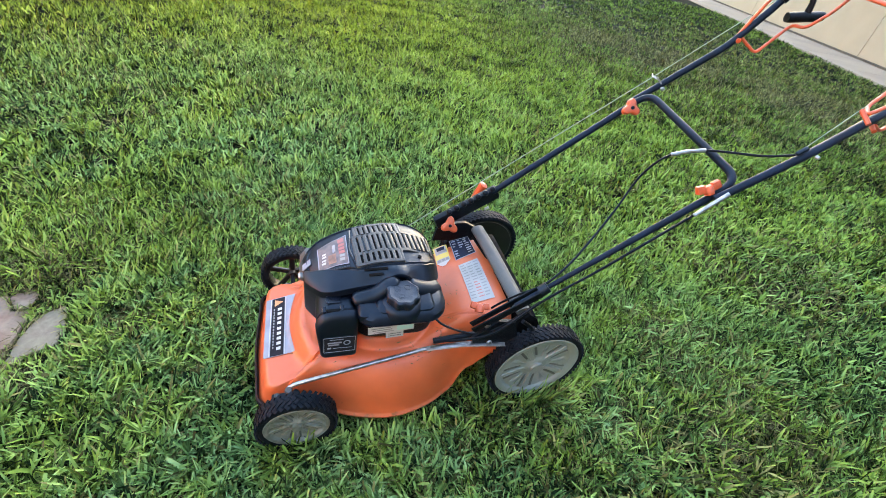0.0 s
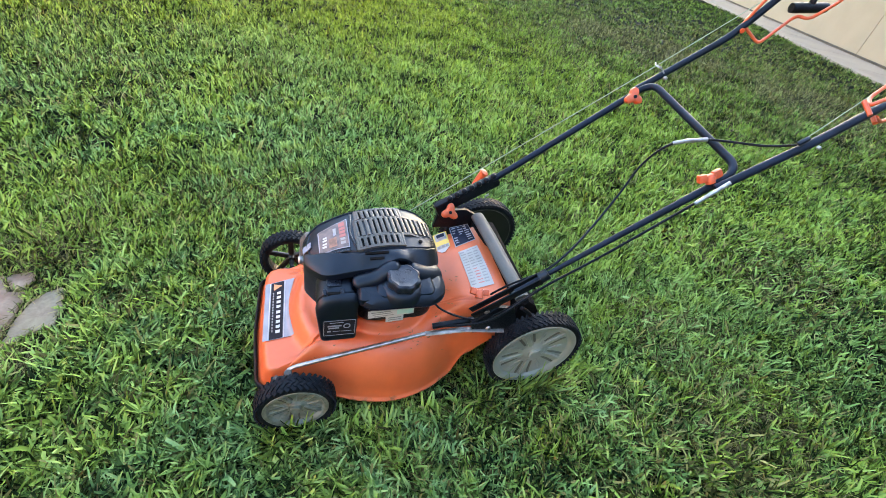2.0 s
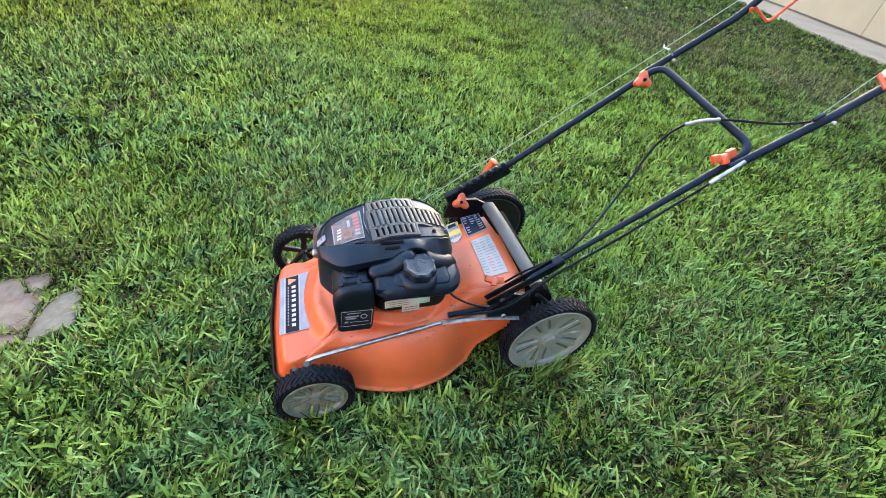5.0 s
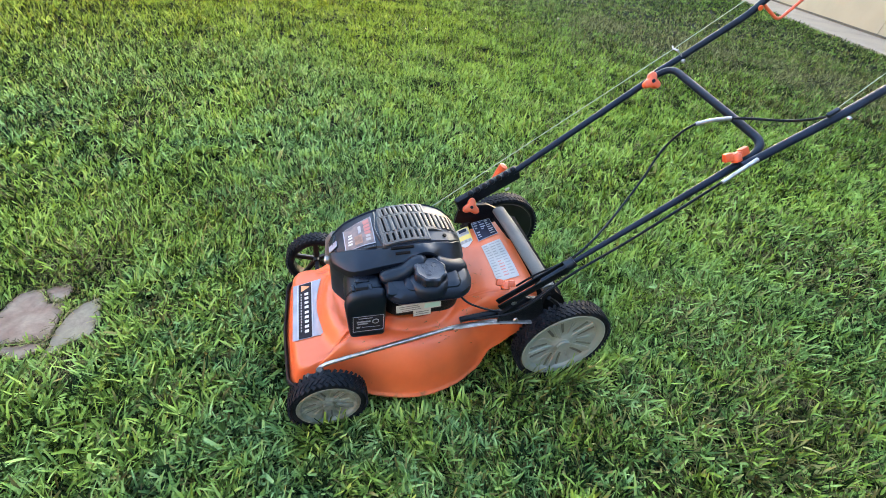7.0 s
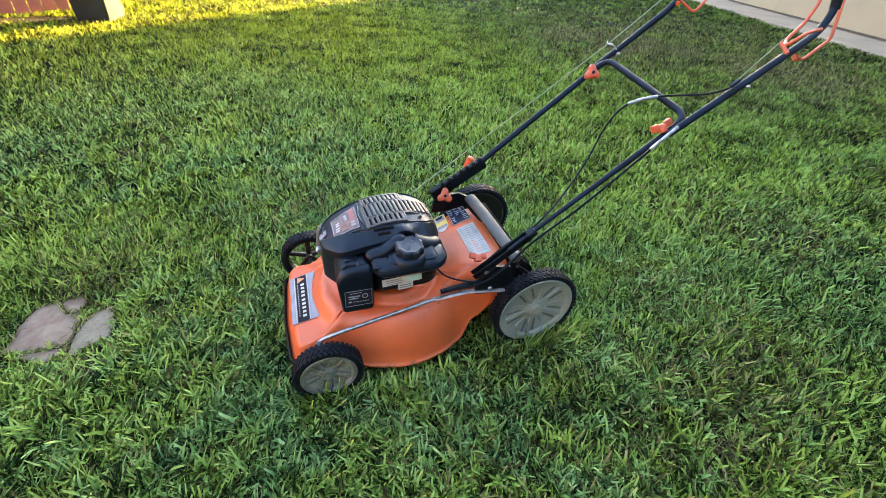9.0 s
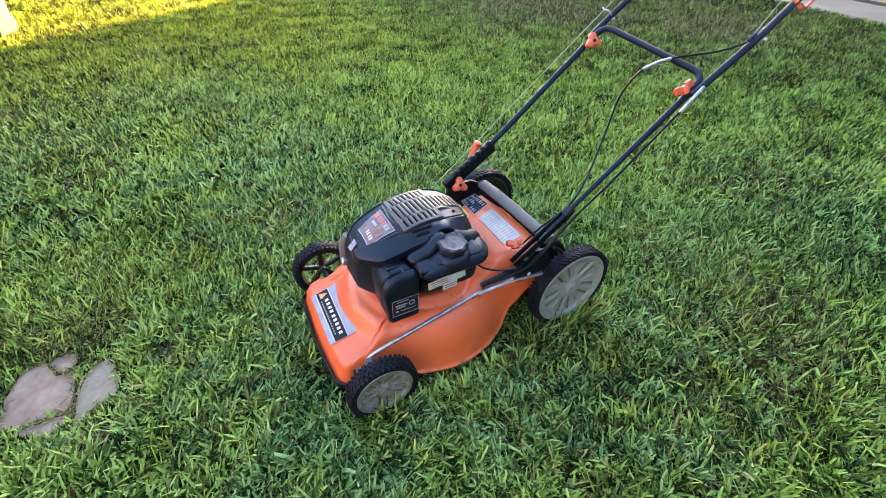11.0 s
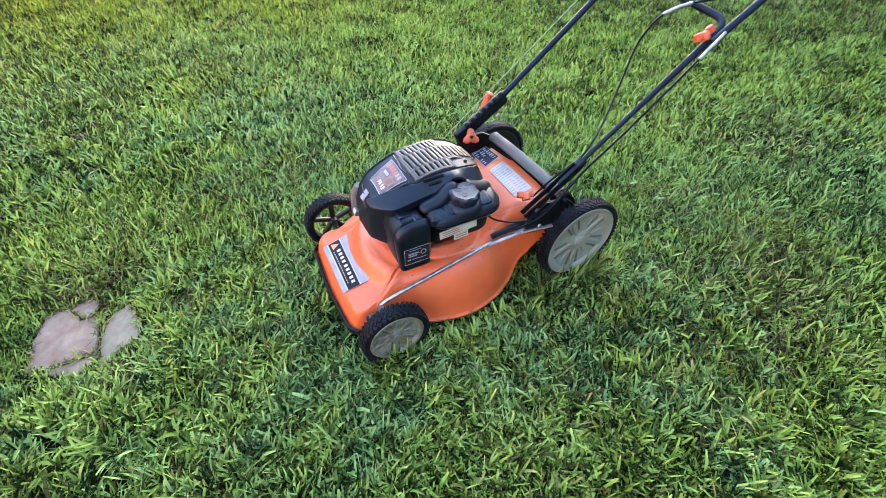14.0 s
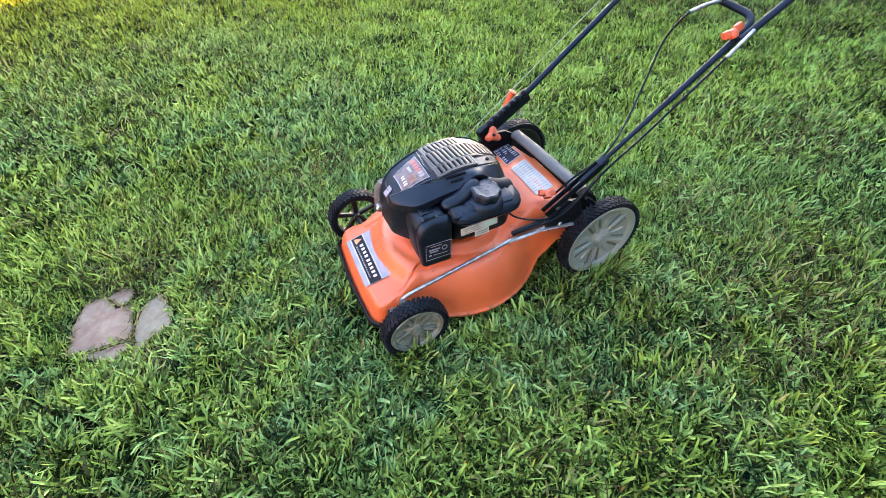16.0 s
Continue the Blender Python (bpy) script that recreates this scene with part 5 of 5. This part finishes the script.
part("cable_adjuster", tube([L(0.218, -0.250, 0.752), L(0.240, -0.250, 0.772), L(0.285, -0.250, 0.810)], 0.0048, 10), STEEL, mower, "bright cable adjuster")
c3 = spline([L(-0.330, -0.11, 0.350), L(-0.300, -0.130, 0.322), L(-0.250, -0.156, 0.312), L(-0.20, -0.180, 0.322), L(-0.15, -0.196, 0.365), L(-0.07, -0.205, 0.455)], 8)
part("throttle_cable", tube(c3, 0.003, 8), BLACK_MATT, mower, "thin black cable")
part("cable_clip", tube([Vector(nA).lerp(Vector(nB), 0.135) + Vector((-0.008, 0, -0.008)), Vector(nA).lerp(Vector(nB), 0.135) + Vector((0.010, 0, 0.010))], 0.0155, 12), BLACK_PL, mower, "black cable clip")

# ---- lawn ----
def grass_field(name, n, area, length, width, segs, seed, skip, label, per=9, gaps=0.5, m=None, lay=0.0, stray=1.7, fold=False):
    """Tufts of curved, blunt-cut leaf blades strewn over an area, as one mesh. area(rng, n) gives places; skip(x, y) marks bare spots."""
    rng = np.random.default_rng(seed)
    root = area(rng, n)
    keep = rng.uniform(0, 1, len(root)) < 1.12 - gaps + gaps * np.sin(root[:, 0] * 23 + 3 * np.sin(root[:, 1] * 17)) * np.sin(root[:, 1] * 21 + 3 * np.sin(root[:, 0] * 19))
    root = root[keep]
    tuft = np.repeat(np.arange(len(root)), per)
    xy = root[tuft] + rng.normal(0, length * 0.14, (len(tuft), 2))
    ok = ~skip(xy[:, 0], xy[:, 1])
    xy, tuft = xy[ok], tuft[ok]
    n = len(xy)
    tall = rng.uniform(0.6, 1.25, len(root))[tuft]
    ln = length * rng.uniform(0.5, 1.25, n) * tall
    wd = width * rng.uniform(0.35, 1.35, n)
    # neighbouring tufts lean much the same way, single blades stray from it
    flow = 2.2 * np.sin(root[:, 0] * 2.9 + 1.7 * np.sin(root[:, 1] * 2.3)) + 2.0 * np.sin(root[:, 1] * 3.7 + root[:, 0] * 1.3 + 1.0) + 0.8 * np.sin(root[:, 0] * 11 - root[:, 1] * 9)
    flow = flow + rng.normal(0, 0.8, len(root))
    yaw = flow[tuft] + rng.normal(0, stray, n)
    lean0 = np.radians(rng.uniform(5 + lay, 52 + lay, n))
    bend = np.radians(rng.uniform(0, 75, n))
    low = under_mower(xy[:, 0], xy[:, 1])
    by_wheel = beside_wheel(xy[:, 0], xy[:, 1])
    ln = ln * (1 + (0.60 + 0.45 * (xy[:, 0] > -0.3)) * by_wheel)
    lean0, bend = lean0 * (1 - 0.45 * by_wheel), bend * (1 - 0.3 * by_wheel)
    by_stone = np.exp(-((xy[:, 0] + 1.525) / 0.200) ** 6 - ((xy[:, 1] - 0.295) / 0.225) ** 6)
    ln, wd = ln * (1 - 0.58 * by_stone), wd * (1 - 0.35 * by_stone)
    ln = np.where(low, np.minimum(ln, 0.035), ln)
    d = np.stack([np.cos(yaw), np.sin(yaw)], 1)
    s = np.stack([-np.sin(yaw), np.cos(yaw)], 1)
    tw = rng.uniform(-0.7, 0.7, n)
    turn = rng.normal(0, 0.35, n)
    verts = []
    pos = np.concatenate([xy, np.full((n, 1), 0.000)], 1)
    tip = rng.uniform(0.30, 0.95, n)
    for k in range(segs + 1):
        t = k / segs
        w = wd * 0.5 * (0.7 + 0.6 * t * (1 - t) * 2) * (1 - (1 - tip) * t ** 3)
        side = np.stack([s[:, 0], s[:, 1], tw * (0.4 + t)], 1)
        ang = lean0 + bend * (t + 0.5 / segs)
        a = yaw + turn * t
        row = [pos - side * w[:, None], pos + side * w[:, None]]
        if fold:
            # the midrib sinks below the two edges
            rib = np.stack([np.cos(a) * np.cos(ang), np.sin(a) * np.cos(ang), -np.sin(ang)], 1) * (w * 0.42)[:, None]
            row.insert(1, pos + rib)
        verts += row
        step = ln / segs
        pos = pos + np.stack([np.cos(a) * np.sin(ang) * step, np.sin(a) * np.sin(ang) * step, np.cos(ang) * step], 1)
    V = np.stack(verts, 1)
    nv = V.shape[1]
    V = V.reshape(-1, 3)
    base = (np.arange(n) * nv)[:, None]
    c = 3 if fold else 2
    quads = np.concatenate([base + np.array([[c * k + h, c * k + h + 1, c * k + h + c + 1, c * k + h + c]]) for k in range(segs) for h in range(c - 1)], 1).reshape(-1, 4)
    me = bpy.data.meshes.new(name)
    me.vertices.add(len(V))
    me.vertices.foreach_set("co", V.astype(np.float32).ravel())
    me.loops.add(quads.size)
    me.loops.foreach_set("vertex_index", quads.ravel().astype(np.int32))
    me.polygons.add(len(quads))
    me.polygons.foreach_set("loop_start", (np.arange(len(quads)) * 4).astype(np.int32))
    me.polygons.foreach_set("use_smooth", np.ones(len(quads), dtype=bool))
    me.update(calc_edges=True)
    me.materials.append(m or GRASS)
    return tagged(new(name, me), label, "grass", kind="stuff")


def under_mower(x, y):
    return (((x + 0.44) / 0.36) ** 4 + ((y - 0.01) / 0.265) ** 4) < 1


def beside_wheel(x, y):
    """1 close to a wheel, where the mower has not cut and blades stand up against the tyre."""
    k = np.zeros(len(x))
    for cx, cy, rx in ((-0.69, -0.26, 0.10), (-0.69, 0.318, 0.10), (-0.02, -0.222, 0.15), (0, 0.358, 0.12)):
        k = np.maximum(k, np.exp(-((x - cx) / rx) ** 4 - ((y - cy + 0.01) / 0.045) ** 2))
    return k


WORN = ((3.9, 4.6, 1.1), (4.7, 5.9, 1.0), (5.4, 2.8, 1.0), (4.8, 5.2, 0.7), (0.63, -0.21, 0.11), (0.84, -0.31, 0.15), (0.17, -0.62, 0.09), (0.21, -0.69, 0.09), (0.36, -0.72, 0.10), (0.30, -0.80, 0.11), (0.04, -0.84, 0.09), (-0.13, -0.63, 0.08), (0.33, -0.35, 0.10), (0.60, -0.49, 0.13), (0.88, -0.48, 0.14),
        (0.71, 0.0, 0.12), (1.64, 0.1, 0.25), (-1.21, 0.27, 0.07), (-1.45, 0.53, 0.14), (-1.59, 0.60, 0.14), (-0.95, -0.31, 0.06), (-1.48, 0.05, 0.09), (-0.71, 1.04, 0.2), (-1.6, 1.9, 0.22), (-3.6, 6.45, 0.5), (-2.9, 6.0, 0.3))


def bare(x, y):
    out = np.zeros(len(x), bool)
    near = np.flatnonzero((np.abs(x + 1.52) < 0.2) & (np.abs(y - 0.3) < 0.2))
    for outline, *_ in FLAGS:
        px, py, inside = x[near], y[near], np.zeros(len(near), bool)
        for (xa, ya), (xb, yb) in zip(outline, outline[1:] + outline[:1]):
            if ya != yb:
                inside ^= ((ya > py) != (yb > py)) & (px < (xb - xa) * (py - ya) / (yb - ya) + xa)
        out[near] |= inside
    for cx, cy, rx in ((-0.69, -0.237, 0.05), (-0.69, 0.318, 0.05), (0, -0.193, 0.07), (0, 0.345, 0.07)):
        out |= (np.abs(x - cx) < rx) & (np.abs(y - cy) < 0.018)
    u, v = (x + 3.62) * 0.94 + (y - 6.10) * 0.34, (y - 6.10) * 0.94 - (x + 3.62) * 0.34
    out |= ((u / 0.66) ** 2 + (v / 0.20) ** 2) < 1
    u = np.abs(np.sin(x * 7193.1 + y * 3571.9) * 43758.5) % 1
    for cx, cy, r in WORN:
        out |= u < 0.70 * (1 - np.hypot(x - cx, y - cy) / r)
    w = np.array([WALL_N.x, WALL_N.y])
    out |= ((x - WALL_P.x) * w[0] + (y - WALL_P.y) * w[1]) > -1.25
    return out


def ring_area(r0, r1):
    """Places on the lawn between two distances from where one stands beside the mower, in the wedge that is looked over; thinner farther out."""
    def area(rng, n):
        r = rng.uniform(r0 ** 1.4, r1 ** 1.4, n) ** (1 / 1.4)
        a = rng.uniform(radians(-35), radians(152), n)
        x, y = -0.8 + r * np.cos(a), -1.0 + r * np.sin(a)
        ok = (y > -0.22 - 0.507 * (x + 1.77)) & (y > -1.36 + 0.40 * (x - 0.2)) & (x > -2.05 - 0.36 * y)
        return np.stack([x, y], 1)[ok]
    return area


def not_worn(x, y):
    """Everywhere but in the worn spots, with a ragged border, and a thin share all over."""
    d = np.zeros(len(x))
    for cx, cy, r in WORN:
        d = np.maximum(d, 1.3 - 0.8 * np.hypot(x - cx, y - cy) / r)
    d = np.maximum(d, 0.62 * np.clip(x * 1.5, 0, 1) * np.clip(1.3 * np.sin(x * 7 + 2 * np.sin(y * 5)) * np.sin(y * 8 + 2 * np.sin(x * 6)), 0, 1))
    d = d + 0.35 * np.sin(x * 31 + 2 * np.sin(y * 23)) * np.sin(y * 27 + 2 * np.sin(x * 29))
    u = np.abs(np.sin(x * 9171.3 + y * 5533.7) * 43758.5) % 1
    return (u > np.clip(d, 0.03, 1.0)) | bare(x, y)


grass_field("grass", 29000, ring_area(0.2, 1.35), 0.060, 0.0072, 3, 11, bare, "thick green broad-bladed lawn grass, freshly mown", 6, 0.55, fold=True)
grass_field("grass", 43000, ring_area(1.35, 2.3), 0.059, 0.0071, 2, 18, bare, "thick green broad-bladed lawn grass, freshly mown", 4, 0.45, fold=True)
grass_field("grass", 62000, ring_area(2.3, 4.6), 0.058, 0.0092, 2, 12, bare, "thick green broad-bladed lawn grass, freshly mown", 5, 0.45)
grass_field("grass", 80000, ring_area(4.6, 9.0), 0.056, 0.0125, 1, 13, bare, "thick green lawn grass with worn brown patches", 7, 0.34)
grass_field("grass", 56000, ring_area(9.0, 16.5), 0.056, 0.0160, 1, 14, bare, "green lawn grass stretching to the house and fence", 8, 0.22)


def yard_area(rng, n):
    """The rest of the yard, behind and beside where one stands."""
    x, y = rng.uniform(-7, 10, n), rng.uniform(-3.8, 10, n)
    inside = (y > -0.22 - 0.507 * (x + 1.77)) & (y > -1.36 + 0.40 * (x - 0.2)) & (x > -2.05 - 0.36 * y)
    return np.stack([x, y], 1)[~inside]


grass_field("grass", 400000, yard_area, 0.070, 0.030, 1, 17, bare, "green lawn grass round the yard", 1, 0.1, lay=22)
grass_field("dry_grass", 62000, ring_area(0.2, 2.6), 0.052, 0.0026, 1, 15, not_worn, "thin dry straw stems in worn spots of the lawn", 10, 0.3, THATCH, 22)
grass_field("dry_grass", 60000, ring_area(2.6, 8.5), 0.060, 0.0075, 1, 16, not_worn, "thin dry straw stems in worn spots of the lawn", 7, 0.3, THATCH, 22)


def clippings():
    """Cut bits of leaf lying on the deck round the engine and along its lip."""
    rng = random.Random(21)
    bm = bmesh.new()
    for i in range(60):
        if i < 42:
            a, r = rng.gauss(-0.95, 0.45), rng.gauss(0.205, 0.022)
            x, y = -0.44 + r * math.cos(a), 0.035 + r * math.sin(a)
        else:
            x, y = rng.uniform(-0.76, -0.12), rng.uniform(-0.16, 0.20)
        p = MOWER @ Vector((x, y, deck_top(x, y) + 0.0022))
        a, ln, w = rng.uniform(0, 6.28), rng.uniform(0.0015, 0.006), rng.uniform(0.0006, 0.0014)
        u, v = Vector((math.cos(a), math.sin(a), rng.uniform(-0.1, 0.15))) * ln, Vector((-math.sin(a), math.cos(a), 0)) * w
        vs = [bm.verts.new(q) for q in (p - u - v, p + u - v, p + u + v + Vector((0, 0, 0.001)), p - u + v)]
        bm.faces.new(vs)
    return tagged(part("grass_clippings", bm, CLIP), "dry grass clippings scattered on the mower deck", "clippings", kind="stuff")


clippings()


def stone_litter():
    """Limp straw and short runners lying over the flagstones' edges."""
    rng = random.Random(33)
    bm = bmesh.new()
    for outline, top, *_ in FLAGS:
        n = len(outline)
        mid = sum((Vector((x, y, 0)) for x, y in outline), Vector()) / n
        for i in range(n):
            a, b = Vector((*outline[i], 0)), Vector((*outline[(i + 1) % n], 0))
            for k in range(max(2, int((b - a).length / 0.007))):
                p = a.lerp(b, rng.random())
                p += (mid - p) * (abs(rng.gauss(0, 0.10)) - 0.06)
                ang, ln, w = rng.uniform(0, 6.28), rng.uniform(0.006, 0.022), rng.uniform(0.0006, 0.0013)
                d, turn = Vector((math.cos(ang), math.sin(ang), 0)), rng.uniform(-0.6, 0.6)
                e = Vector((math.cos(ang + turn), math.sin(ang + turn), 0))
                z = Vector((0, 0, top + 0.004 + rng.uniform(0, 0.003)))
                line = [p - d * ln + z - Vector((0, 0, 0.001)), p + z + Vector((0, 0, 0.002)), p + e * ln + z]
                rows = [[bm.verts.new(q + Vector((-d.y, d.x, 0)) * w * f) for f in (-1, 1)] for q in line]
                for r0, r1 in zip(rows, rows[1:]):
                    bm.faces.new((r0[0], r0[1], r1[1], r1[0]))
    return tagged(part("dry_grass", bm, THATCH), "loose straw bits along the flagstones' edges", "grass", kind="stuff")


stone_litter()
